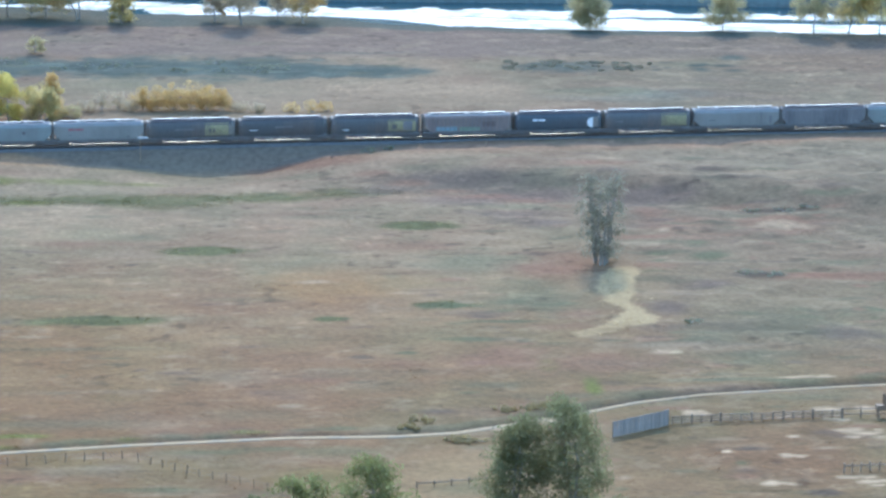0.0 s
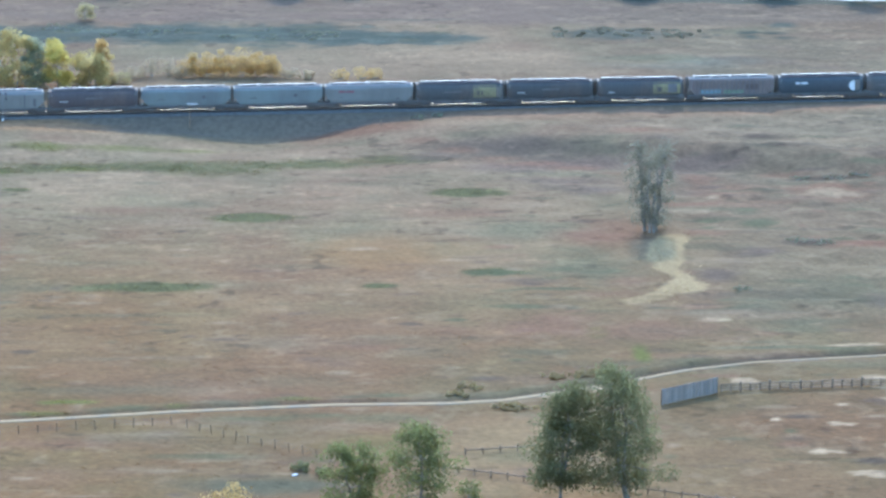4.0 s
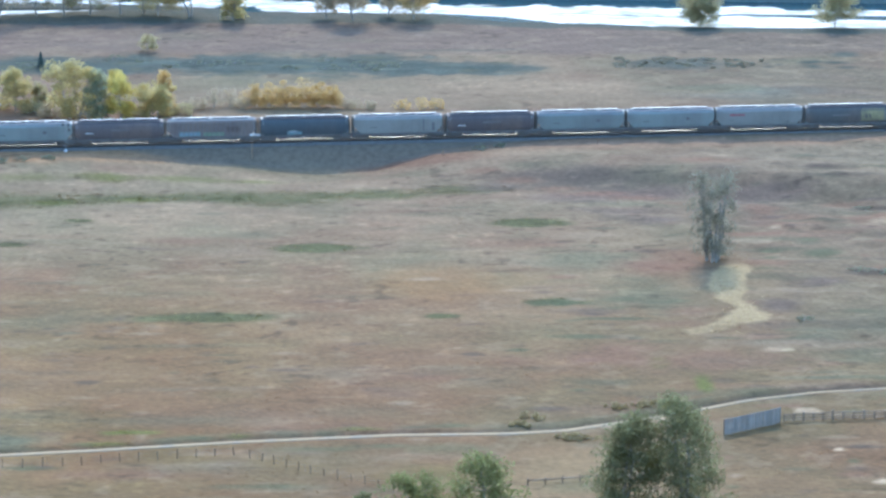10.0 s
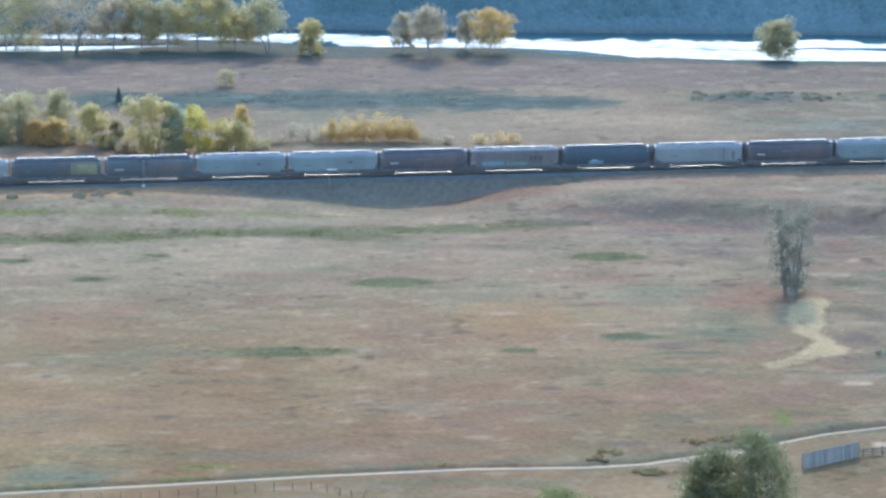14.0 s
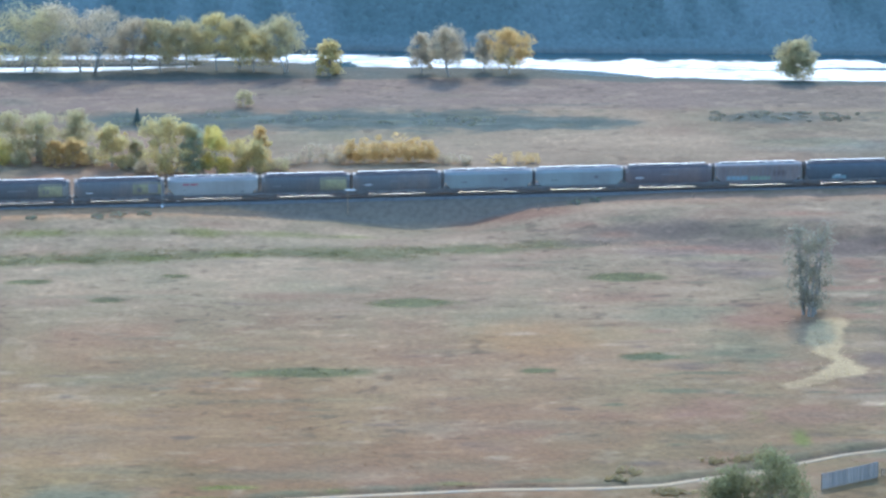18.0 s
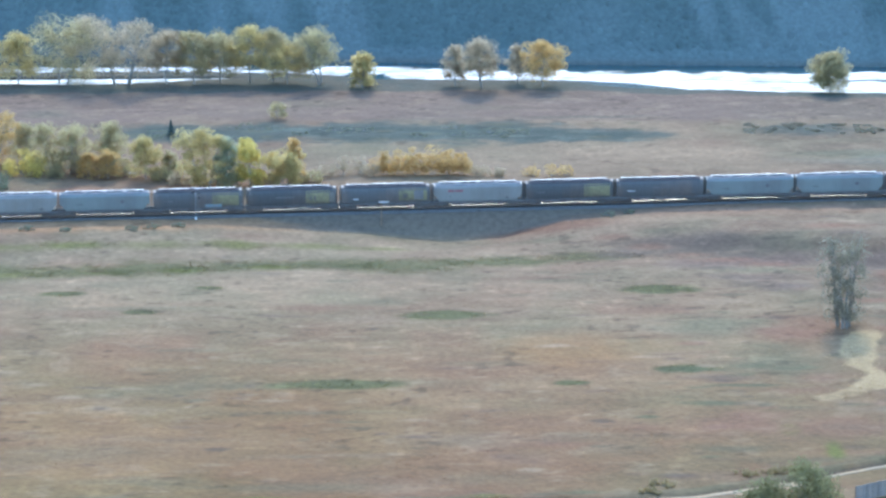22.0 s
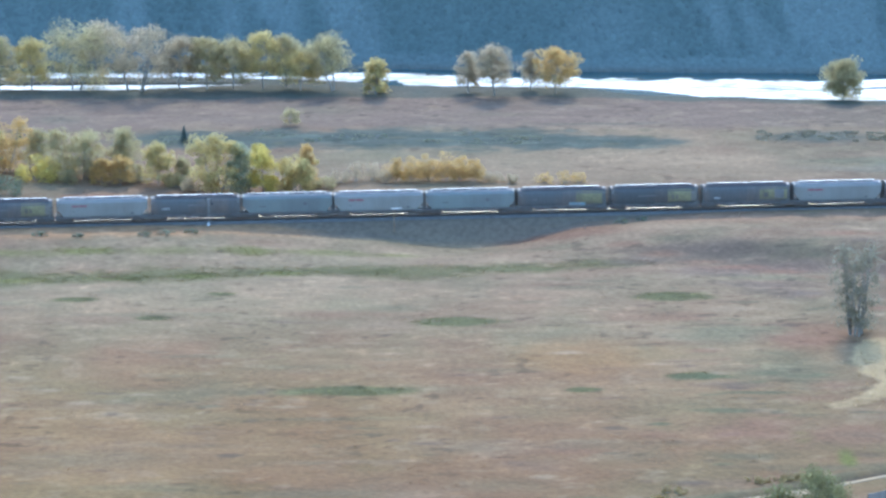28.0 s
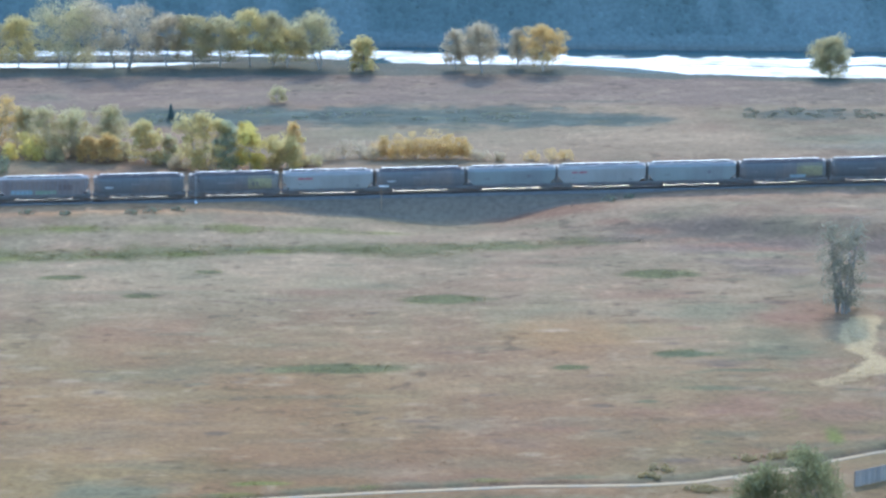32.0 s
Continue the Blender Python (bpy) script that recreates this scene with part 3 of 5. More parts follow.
    c = c * (1 - 0.36 * clod)
    tuft = (smooth(0.76, 0.9, vnoise(x * 0.62 + 40, y, 1.4, 5)) * smooth(0.42, 0.6, fbm(x, y, 11, 4, 3)) * (1 - sand[:, 0]))[:, None]
    c = c * (1 + 0.24 * tuft)
    # rank grey-green growth along the river's near edge
    begins = np.interp(x, (-120, -30, 25, 48, 100, 165), (826, 825.5, 826, 821, 814.5, 808.5)) + 4 * (vnoise(x, y, 7, 3) - 0.5)
    rank = (smooth(-1.5, 1.5, y - begins) * smooth(20, 10, y - along(SHORE_NEAR, x)) * (0.72 + 0.25 * vnoise(x, y, 4, 1)))[:, None]
    c = c * (1 - rank) + C_BLUE_SAGE * 1.1 * rank
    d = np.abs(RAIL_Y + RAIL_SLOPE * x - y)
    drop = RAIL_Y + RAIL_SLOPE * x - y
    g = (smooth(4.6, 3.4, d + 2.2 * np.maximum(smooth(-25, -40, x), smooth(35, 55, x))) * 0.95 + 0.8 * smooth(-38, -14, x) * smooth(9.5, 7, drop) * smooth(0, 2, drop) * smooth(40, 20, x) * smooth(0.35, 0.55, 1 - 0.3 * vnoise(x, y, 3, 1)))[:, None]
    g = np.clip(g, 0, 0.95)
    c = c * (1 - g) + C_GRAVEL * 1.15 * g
    verge = (smooth(2.2, 0.8, np.abs(y - along(ROAD, x) - 3.2)) * (0.1 + 0.6 * smooth(0.35, 0.7, vnoise(x, y, 9, 2))) * (0.45 + 0.55 * smooth(15, 45, x)))[:, None]
    c = c * (1 - verge) + (C_GREEN * 0.9 + C_BROWN * 0.25) * verge
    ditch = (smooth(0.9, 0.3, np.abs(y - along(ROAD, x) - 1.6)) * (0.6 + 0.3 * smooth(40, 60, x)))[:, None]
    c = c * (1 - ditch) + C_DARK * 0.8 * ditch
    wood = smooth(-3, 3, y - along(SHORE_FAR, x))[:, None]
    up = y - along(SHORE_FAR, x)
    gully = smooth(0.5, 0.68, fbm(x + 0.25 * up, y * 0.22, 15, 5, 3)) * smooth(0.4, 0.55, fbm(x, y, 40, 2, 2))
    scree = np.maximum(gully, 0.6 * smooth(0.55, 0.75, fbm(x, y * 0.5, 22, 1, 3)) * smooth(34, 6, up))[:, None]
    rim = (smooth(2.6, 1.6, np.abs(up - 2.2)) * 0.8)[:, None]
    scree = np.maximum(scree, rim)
    # the slope's bluish base tone has distance haze mixed into it
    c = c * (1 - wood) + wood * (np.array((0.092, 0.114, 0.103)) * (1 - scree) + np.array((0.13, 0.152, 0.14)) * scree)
    return c


def spaced(fine0, fine1, step, end0, end1):
    """Grid lines: even in the middle, wider and wider towards both ends."""
    mid = list(np.arange(fine0, fine1 + step / 2, step))
    lo, hi, g = [], [], step
    while (lo[-1] if lo else fine0) > end0:
        g *= 1.35
        lo.append((lo[-1] if lo else fine0) - g)
    g = step
    while (hi[-1] if hi else fine1) < end1:
        g *= 1.35
        hi.append((hi[-1] if hi else fine1) + g)
    return np.array(lo[::-1] + mid + hi)


gx, gy = spaced(-135, 180, 0.65, -4000, 4000), np.unique(np.concatenate([spaced(445, 905, 0.7, -1200, 4500), np.array((-60, -20, 0, 4, 15, 40, 80, 130, 190, 240, 270, 290, 310, 340))]))
GX, GY = np.meshgrid(gx, gy)
flat_x, flat_y = GX.ravel(), GY.ravel()
nx, ny = len(gx), len(gy)
idx = np.arange(nx * ny).reshape(ny, nx)
quads = np.stack([idx[:-1, :-1], idx[:-1, 1:], idx[1:, 1:], idx[1:, :-1]], -1).reshape(-1, 4)
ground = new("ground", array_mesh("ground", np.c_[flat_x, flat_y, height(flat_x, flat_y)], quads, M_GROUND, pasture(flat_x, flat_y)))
ground.data.shade_smooth()
tagged(ground, "dry autumn river flat of tan and brown grass below a bluff", "ground", kind="structure")

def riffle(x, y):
    """How ruffled the river runs at points, and so where glitter is painted: 0 glassy, 1 broken water."""
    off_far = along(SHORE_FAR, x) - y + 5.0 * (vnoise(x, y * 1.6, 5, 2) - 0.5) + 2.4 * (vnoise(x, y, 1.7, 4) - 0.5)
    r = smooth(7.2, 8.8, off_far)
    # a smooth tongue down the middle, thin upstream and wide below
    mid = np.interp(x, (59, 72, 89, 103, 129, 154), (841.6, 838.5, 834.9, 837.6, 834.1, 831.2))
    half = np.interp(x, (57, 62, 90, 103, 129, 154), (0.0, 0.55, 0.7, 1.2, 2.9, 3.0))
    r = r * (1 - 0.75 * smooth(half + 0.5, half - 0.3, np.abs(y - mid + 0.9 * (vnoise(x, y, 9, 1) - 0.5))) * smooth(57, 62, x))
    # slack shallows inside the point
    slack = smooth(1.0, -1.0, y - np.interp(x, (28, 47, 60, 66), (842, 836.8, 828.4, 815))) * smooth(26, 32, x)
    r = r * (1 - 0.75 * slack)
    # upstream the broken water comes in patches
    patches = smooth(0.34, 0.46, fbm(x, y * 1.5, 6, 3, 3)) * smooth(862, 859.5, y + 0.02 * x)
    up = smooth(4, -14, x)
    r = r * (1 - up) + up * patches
    # the still backwater counts as ruffled too, so it gets painted glitter
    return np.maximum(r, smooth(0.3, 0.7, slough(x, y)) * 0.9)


# river surface
wx = np.unique(np.concatenate([np.arange(-900, 901, 30.0), np.arange(-150, 200, 0.8)]))
wu = np.linspace(0, 1, 90)
WX, WU = np.meshgrid(wx, wu)
WX, WU = WX.ravel(), WU.ravel()
WY = (along(SHORE_NEAR, WX) - 26) * (1 - WU) + (along(SHORE_FAR, WX) + 7) * WU
RUN = riffle(WX, WY)
wi = np.arange(len(WX)).reshape(len(wu), len(wx))
wf = np.stack([wi[:-1, :-1], wi[:-1, 1:], wi[1:, 1:], wi[1:, :-1]], -1).reshape(-1, 4)
# second tone channel whitens the ruffled water as painted sun glitter
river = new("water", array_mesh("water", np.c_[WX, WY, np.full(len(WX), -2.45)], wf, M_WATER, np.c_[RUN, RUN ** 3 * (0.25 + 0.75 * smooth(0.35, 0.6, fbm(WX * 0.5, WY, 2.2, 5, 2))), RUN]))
tagged(river, "wide shallow river with white sun glitter partly painted into its colour", "river", kind="structure")


def strip(name, line, width, lift, mat, step=1.5):
    """A band laid on the ground along a line, with rounded shoulders."""
    x0, x1 = line[0][0], line[-1][0]
    xs = np.arange(x0, x1, step)
    ys = along(line, xs)
    tx, ty = np.gradient(xs), np.gradient(ys)
    n = np.hypot(tx, ty)
    ox, oy = -ty / n, tx / n
    rows = []
    for s, h in ((-0.5, -0.12), (-0.42, lift), (-0.15, lift + 0.02), (0.15, lift + 0.03), (0.42, lift), (0.5, -0.12)):
        wob = width * np.interp(xs, (45, 62, 80), (1.15, 0.95, 0.7)) * (s + 0.06 * np.sign(s) * (vnoise(xs, ys, 5, 2) - 0.5))
        px, py = xs + ox * wob, ys + oy * wob
        rows.append(np.c_[px, py, height(xs, ys) + h])
    v = np.stack(rows, 1).reshape(-1, 3)
    k = len(rows)
    f = [(i * k + j, i * k + j + 1, (i + 1) * k + j + 1, (i + 1) * k + j) for i in range(len(xs) - 1) for j in range(k - 1)]
    return new(name, array_mesh(name, v, np.array(f)[:, ::-1], mat))


road = strip("road", ROAD[1:-1], 1.1, 0.06, M_ROAD)
tagged(road, "pale single-track gravel road across the pasture", "road", kind="structure")

# ---- railway ----
TRACK = Matrix.Translation((0, RAIL_Y, 0)) @ Matrix.Rotation(math.atan(RAIL_SLOPE), 4, "Z")
sh = Shell()
xs = [-500 + 10 * i for i in range(101)]
sh.loft([[(x, -2.7, -1.2), (x, -1.75, -0.3), (x, 1.75, -0.3), (x, 2.7, -1.2)] for x in xs])
bed = new("track_bed", sh.mesh("track_bed", M_BALLAST))
bed.matrix_basis = TRACK
tagged(bed, "grey crushed-stone railway ballast", "track bed", kind="structure")
for side in (-0.76, 0.76):
    head = Shell()
    head.loft([[(x, side - 0.036, -0.045)] + [(x, side + 0.036 * s, 0.0082 * s - 0.006 * s ** 6 - 0.004) for s in np.linspace(-1, 1, 25)] + [(x, side + 0.036, -0.045)] for x in (-500, 500)])
    rail = new("rail", head.mesh("rail", M_RAIL))
    rail.matrix_basis = TRACK
    tagged(rail, "polished steel rail glinting in the sun", "rail", "rails of the line", "structure")
    web = Shell()
    web.loft([[(x, side - 0.075, -0.18), (x, side - 0.075, -0.165), (x, side - 0.01, -0.14), (x, side - 0.01, -0.045), (x, side + 0.01, -0.045), (x, side + 0.01, -0.14), (x, side + 0.075, -0.165), (x, side + 0.075, -0.18)] for x in (-500, 500)])
    part("rail_web", web.mesh("rail_web", M_RAIL_SIDE), rail)
sh = Shell()
for i in range(-400, 500):
    sh.box(i * 0.56, 0, -0.245, 0.23, 2.55, 0.14)
ties = new("sleepers", sh.mesh("sleepers", M_TIE))
ties.matrix_basis = TRACK
tagged(ties, "dark creosoted timber sleepers under the rails", "sleepers", kind="stuff")

# ---- covered hopper cars ----
CACHE, WHEELSETS = {}, []


def shared(key, build):
    if key not in CACHE:
        CACHE[key] = build()
    return CACHE[key]


HALF = {"round": 8.6, "slab": 8.68, "ribbed": 8.65}
# half width and height up the side, per style
SIDE = {
    "round": ((1.36, 1.1), (1.5, 1.4), (1.58, 1.95), (1.61, 2.5), (1.58, 3.1), (1.47, 3.75), (1.22, 4.3)),
    "slab": ((1.44, 1.05), (1.55, 1.3), (1.6, 1.8), (1.6, 2.6), (1.6, 3.4), (1.57, 3.95), (1.3, 4.34)),
    "ribbed": ((1.5, 1.05), (1.5, 1.4), (1.5, 2.2), (1.5, 2.9), (1.5, 3.5), (1.5, 3.95), (1.4, 4.36)),
}
CROWN = ((0.9, 4.48), (0.5, 4.57), (0.0, 4.6))


def side_curve(style, low):
    """One side's outline, from height low up to the eaves."""
    pts = SIDE[style]
    hs = [p[1] for p in pts]
    return [(float(np.interp(max(h, low), hs, [p[0] for p in pts])), max(h, low)) for h in hs]


def car_body(style):
    h = HALF[style]
    slope = 0.8 if style == "round" else 1.35
    low, sole = (1.9, 1.1) if style == "round" else (2.7, 1.05)
    rings = []
    for x, z in ((-h, low), (-h + slope * 0.5, (low + sole) / 2), (-h + slope, sole), (-h * 0.4, sole), (h * 0.4, sole), (h - slope, sole), (h - slope * 0.5, (low + sole) / 2), (h, low)):
        c = side_curve(style, z)
        rings.append([(x, -a, b) for a, b in c] + [(x, -a, b) for a, b in CROWN] + [(x, a, b) for a, b in CROWN[1::-1]] + [(x, a, b) for a, b in c[::-1]])
    return Shell().loft(rings)


def car_panel(style, x0, x1, low, high, out=0.012):
    """A thin plate that follows the car's side between two stations."""
    c = [(a, b) for a, b in ((float(np.interp(z, [p[1] for p in SIDE[style]], [p[0] for p in SIDE[style]])), z) for z in np.linspace(low, high, 7))]
    return Shell().loft([[(x, -a - out, b) for a, b in c] + [(x, -a + 0.02, b) for a, b in c[::-1]] for x in (x0, x1)])


def roof_shell(style):
    h = HALF[style] - (0.55 if style == "round" else 0.25)
    top = [(SIDE[style][-1][0] + 0.03, SIDE[style][-1][1])] + list(CROWN)
    outer = [(-a, b + 0.03) for a, b in top] + [(a, b + 0.03) for a, b in top[-2::-1]]
    inner = [(a, b - 0.04) for a, b in outer][::-1]
    return Shell().loft([[(x, a, b) for a, b in outer + inner] for x in (-h, h)])


def wheelset_mesh():
    """Two flanged wheels on their axle."""
    s, n = Shell(), 16
    prof = ((0.08, -0.07), (0.38, -0.05), (0.44, -0.06), (0.46, 0.0), (0.47, 0.05), (0.5, 0.06), (0.5, 0.085), (0.1, 0.075))
    for side in (-1, 1):
        s.loft([[(r * math.cos(2 * math.pi * i / n), side * (0.745 - y), r * math.sin(2 * math.pi * i / n)) for i in range(n)] for r, y in prof])
        for k in range(3):
            a = 2 * math.pi * k / 3
            s.box(0.24 * math.cos(a), side * 0.81, 0.24 * math.sin(a), 0.1, 0.03, 0.1)
    s.tube((0, -0.95, 0), (0, 0.95, 0), 0.085, 0.085, 8)
    return s.mesh("wheelset", M_WHEEL)


def side_frame_mesh():
    s = Shell()
    out = [(-1.25, 0.38), (-1.2, 0.62), (-0.55, 0.78), (0.55, 0.78), (1.2, 0.62), (1.25, 0.38), (0.98, 0.36), (0.72, 0.5), (0.42, 0.28), (-0.42, 0.28), (-0.72, 0.5), (-0.98, 0.36)]
    s.loft([[(x, y, z) for x, z in out] for y in (-0.08, 0.08)])
    for x in (-0.88, 0.88):
        s.tube((x, -0.13, 0.46), (x, 0.12, 0.46), 0.13, 0.13, 8)
    for k in range(3):
        s.tube((-0.22 + 0.22 * k, 0, 0.3), (-0.22 + 0.22 * k, 0, 0.62), 0.09, 0.09, 7)
    return s.mesh("side_frame", M_STEEL)


def truck(parent, x):
    t = part("truck", shared("bolster", lambda: Shell().box(0, 0, 0.62, 0.4, 2.2, 0.28).box(0, 0, 0.86, 0.6, 0.9, 0.22).mesh("bolster", M_STEEL)), parent, at=pose(x, 0, 0))
    for y in (-1.02, 1.02):
        part("side_frame", shared("side_frame", side_frame_mesh), t, at=pose(0, y, 0))
    for ax in (-0.88, 0.88):
        w = part("wheelset", shared("wheelset", wheelset_mesh), t)
        w.matrix_parent_inverse = Matrix.Translation((ax, 0, 0.46))
        WHEELSETS.append(w)


def ladder_mesh(rails_from, rails_to):
    s = Shell()
    for x in (-0.24, 0.24):
        s.box(x, 0, (rails_from + rails_to) / 2, 0.06, 0.06, rails_to - rails_from)
    k = int((rails_to - rails_from) / 0.38)
    for i in range(k):
        s.box(0, 0, rails_from + 0.2 + i * 0.38, 0.44, 0.035, 0.035)
    return s.mesh("ladder", M_LADDER)


def outlet_mesh(wide):
    s = Shell()
    s.loft([[(-wide * a, -b, z), (wide * a, -b, z), (wide * a, b, z), (-wide * a, b, z)] for a, b, z in ((0.8, 1.1, 1.25), (0.5, 1.2, 1.0), (0.62, 1.26, 0.9), (0.8, 1.3, 0.62), (0.8, 1.2, 0.52))])
    s.box(0, 0, 0.62, wide * 1.1, 1.9, 0.08)
    for y in (-0.85, 0.85):
        s.tube((-wide * 0.5, y, 0.62), (wide * 0.5, y, 0.6), 0.06, 0.06, 6)
    return s.mesh("hopper_gate", M_GATE)


def end_frame_mesh(style, sign):
    """Open end of a car: platform, corner posts and the sloping sheet's braces."""
    h, s = HALF[style], Shell()
    top = 2.6 if style == "round" else 2.85
    s.box(sign * (h - 0.3), 0, 0.88, 1.4, 2.7, 0.86)
    for y in (-1.3, 1.3):
        s.box(sign * (h - 0.1), y, 1.2 + (top - 1.2) / 2, 0.14, 0.1, top - 1.2)
        s.tube((sign * (h - 1.6), y * 0.9, 1.25), (sign * (h - 0.25), y * 0.9, top), 0.06, 0.06, 5)
    s.box(sign * (h - 0.1), 0, top, 0.12, 2.7, 0.12)
    s.box(sign * (h + 0.05), -1.05, 0.75, 0.35, 0.5, 0.55)
    for y in (-0.55, 0.55):
        s.box(sign * (h - 0.1), y, 1.2 + (top - 1.2) / 2, 0.1, 0.08, top - 1.2)
    return s.mesh("end_frame", M_STEEL)


def bulkhead_mesh(style, sign):
    """Ribbed end sheet that leans in towards the top of the end frame."""
    h, s = HALF[style], Shell()
    s.loft([[(sign * (h + a), -1.35, z), (sign * (h + a + 0.05), -1.35, z), (sign * (h + a + 0.05), 1.35, z), (sign * (h + a), 1.35, z)] for a, z in ((0.25, 1.2), (0.25, 2.8), (0.22, 4.4))])
    for y in (-0.9, -0.3, 0.3, 0.9):
        s.box(sign * (h + 0.31), y, 2.3, 0.03, 0.08, 2.0)
    return s.mesh("end_sheet", M_STEEL if style == "slab" else M_OUTLET)


def hopper_car(style, paint, label, marks=(), gates=3):
    h = HALF[style]
    car = thing("hopper_car", Matrix.Identity(4), label, "freight car", "cars of the grain train")
    part("body", shared(("body", style, paint.name), lambda: car_body(style).mesh("body", paint)), car)
    part("roof", shared(("roof", style, paint.name), lambda: roof_shell(style).mesh("roof", M_ROOF_PALE if paint in (M_PALE_GREY, M_BLUE_GREY, M_PINK) else M_ROOF_DULL)), car)
    part("running_board", shared(("walk", style), lambda: Shell().box(0, 0.5, 4.72, 2 * h - 2.2, 0.4, 0.05).mesh("running_board", M_WALKWAY)), car)
    for k in range(4):
        hatch = shared("hatch", lambda: Shell().loft([[(x, -0.3, 4.6), (x, -0.26, 4.76), (x, 0, 4.81), (x, 0.26, 4.76), (x, 0.3, 4.6)] for x in (-1.55, 1.55)]).mesh("roof_hatch", M_ROOF_DULL))
        part("roof_hatch", hatch, car, at=pose((k - 1.5) * (2 * h - 2.2) / 4, 0, 0))
    part("side_sill", shared(("sill", style), lambda: Shell().box(0, -1.58, 1.1, 2 * h - 0.6, 0.1, 0.36).box(0, -1.14, 0.775, 2 * h - 6.6, 0.1, 0.66).box(0, 1.34, 1.05, 2 * h - 0.6, 0.1, 0.7).box(0, 0, 0.92, 2 * h + 0.3, 0.34, 0.3).mesh("side_sill", M_STEEL)), car)
    for sign in (-1, 1):
        part("end_frame", shared(("end", style, sign), lambda: end_frame_mesh(style, sign)), car)
        part("end_sheet", shared(("bulk", style, sign), lambda: bulkhead_mesh(style, sign)), car, "" if style == "slab" else "dusty pale end sheet")
        part("ladder", shared("ladder", lambda: ladder_mesh(1.1, 4.2)), car, at=pose(sign * (h - 0.28), -1.5, 0))
        part("end_ladder", shared("ladder", lambda: ladder_mesh(1.1, 4.2)), car, at=pose(sign * (h + 0.06), -0.7, 0, 0, 0, 90))
        part("coupler", shared("coupler", lambda: Shell().box(0, 0, 0.86, 1.3, 0.2, 0.22).box(0.55, 0, 0.86, 0.4, 0.36, 0.34).mesh("coupler", M_STEEL)), car, at=pose(sign * (h + 0.45), 0, 0, 0, 0, 0 if sign > 0 else 180))
        truck(car, sign * (h - 1.75))
    part("brake_wheel", shared("brake", lambda: Shell().tube((0, 0, 0), (0.06, 0, 0), 0.28, 0.28, 12).tube((-0.2, 0, 0), (0.1, 0, 0), 0.05, 0.05, 6).mesh("brake_wheel", M_LADDER)), car, at=pose(-h - 0.12, 0.55, 3.2))
    for k in range(gates):
        wide = 1.05 if gates == 3 else 1.6
        part("hopper_gate", shared(("gate", gates), lambda: outlet_mesh(wide)), car, at=pose((k - (gates - 1) / 2) * (2.75 if gates == 3 else 3.9), 0, 0))
    if style == "ribbed":
        for k in range(15):
            part("side_post", shared("post", lambda: Shell().box(0, -1.55, 2.6, 0.12, 0.11, 2.9).mesh("side_post", paint)), car, at=pose(-h + 2.35 + k * (2 * h - 4.7) / 14, 0, 0))
    for name, mat, x0, x1, low, high, note in marks:
        if name == "emblem":
            r, cx, cz = (high - low) / 2, x1, (low + high) / 2
            arc = [(cx - r * 1.1 * math.sin(math.pi * k / 12), cz - r * math.cos(math.pi * k / 12)) for k in range(13)] if mat is M_WHITE else [(x0 + (x1 - x0) * (0.5 + 0.5 * math.cos(2 * math.pi * k / 14)), cz + r * math.sin(2 * math.pi * k / 14)) for k in range(14)]
            part(name, Shell().loft([[(x, y, z) for x, z in arc] for y in (-1.635, -1.56)]).mesh(name, mat), car, note)
            continue
        part(name, car_panel(style, x0, x1, low, high, 0.014 if name != "wheat_mark" else 0.026).mesh(name, mat), car, note)
    return car


# the beige plate at the car's end paints sunlight on its slope sheet
YELLOW_END = (("end_panel", M_OUTLET, 7.35, 8.4, 1.7, 3.9, "beige plate painted as the sunlit end slope sheet"), ("end_panel", M_YELLOW, 2.7, 7.3, 1.6, 4.0, "faded yellow painted end panel"), ("wheat_mark", M_BROWN, 3.5, 3.95, 2.2, 2.95, "dark brown mark"), ("wheat_mark", M_BROWN, 4.25, 4.7, 2.2, 2.95, "dark brown mark"), ("lettering", M_OLIVE, -3.2, 0.6, 2.75, 2.95, "faded lettering bar"))
YELLOW_PLAIN = (("end_panel", M_YELLOW, 2.8, 7.9, 1.6, 4.0, "faded yellow painted end panel"), ("lettering", M_OLIVE, -6.6, -4.9, 2.5, 2.7, "faded lettering bar"))
YELLOW_WORN = (("end_panel", M_YELLOW, 2.6, 8.1, 1.7, 3.9, "worn yellow painted end panel"), ("wheat_mark", M_BROWN, 3.4, 4.3, 2.1, 3.0, "dark brown mark"), ("wheat_mark", M_OLIVE, 5.6, 7.4, 1.9, 3.6, "rusty worn patch"), ("lettering", M_WHITE, -6.4, -5.2, 2.05, 2.2, "white lettering bar"))
RED_WORDS = (("lettering", M_RED, -5.9, -4.7, 3.15, 3.5, "red lettering bar"), ("lettering", M_RED, -4.5, -3.0, 3.15, 3.5, "red lettering bar"), ("lettering", M_STEEL, -5.8, -5.2, 2.2, 2.32, "small dark lettering bar"), ("lettering", M_STEEL, 5.4, 6.0, 1.6, 1.9, "small dark lettering bar"))
GREY_WORDS = (("lettering", M_STEEL, -5.6, -4.2, 2.35, 2.5, "small dark lettering bar"), ("emblem", M_OLIVE, 3.0, 3.8, 2.5, 3.2, "dark round emblem as a plain shape"))
SPRAY = (("graffiti", M_TEAL, -6.4, -2.2, 1.45, 2.3, "pale teal spray-paint patch"), ("graffiti", M_GREEN_SPRAY, -1.6, 2.4, 1.4, 2.15, "greenish spray-paint patch"), ("graffiti", M_MAROON, 2.9, 5.6, 2.2, 3.2, "rusty red patch"))
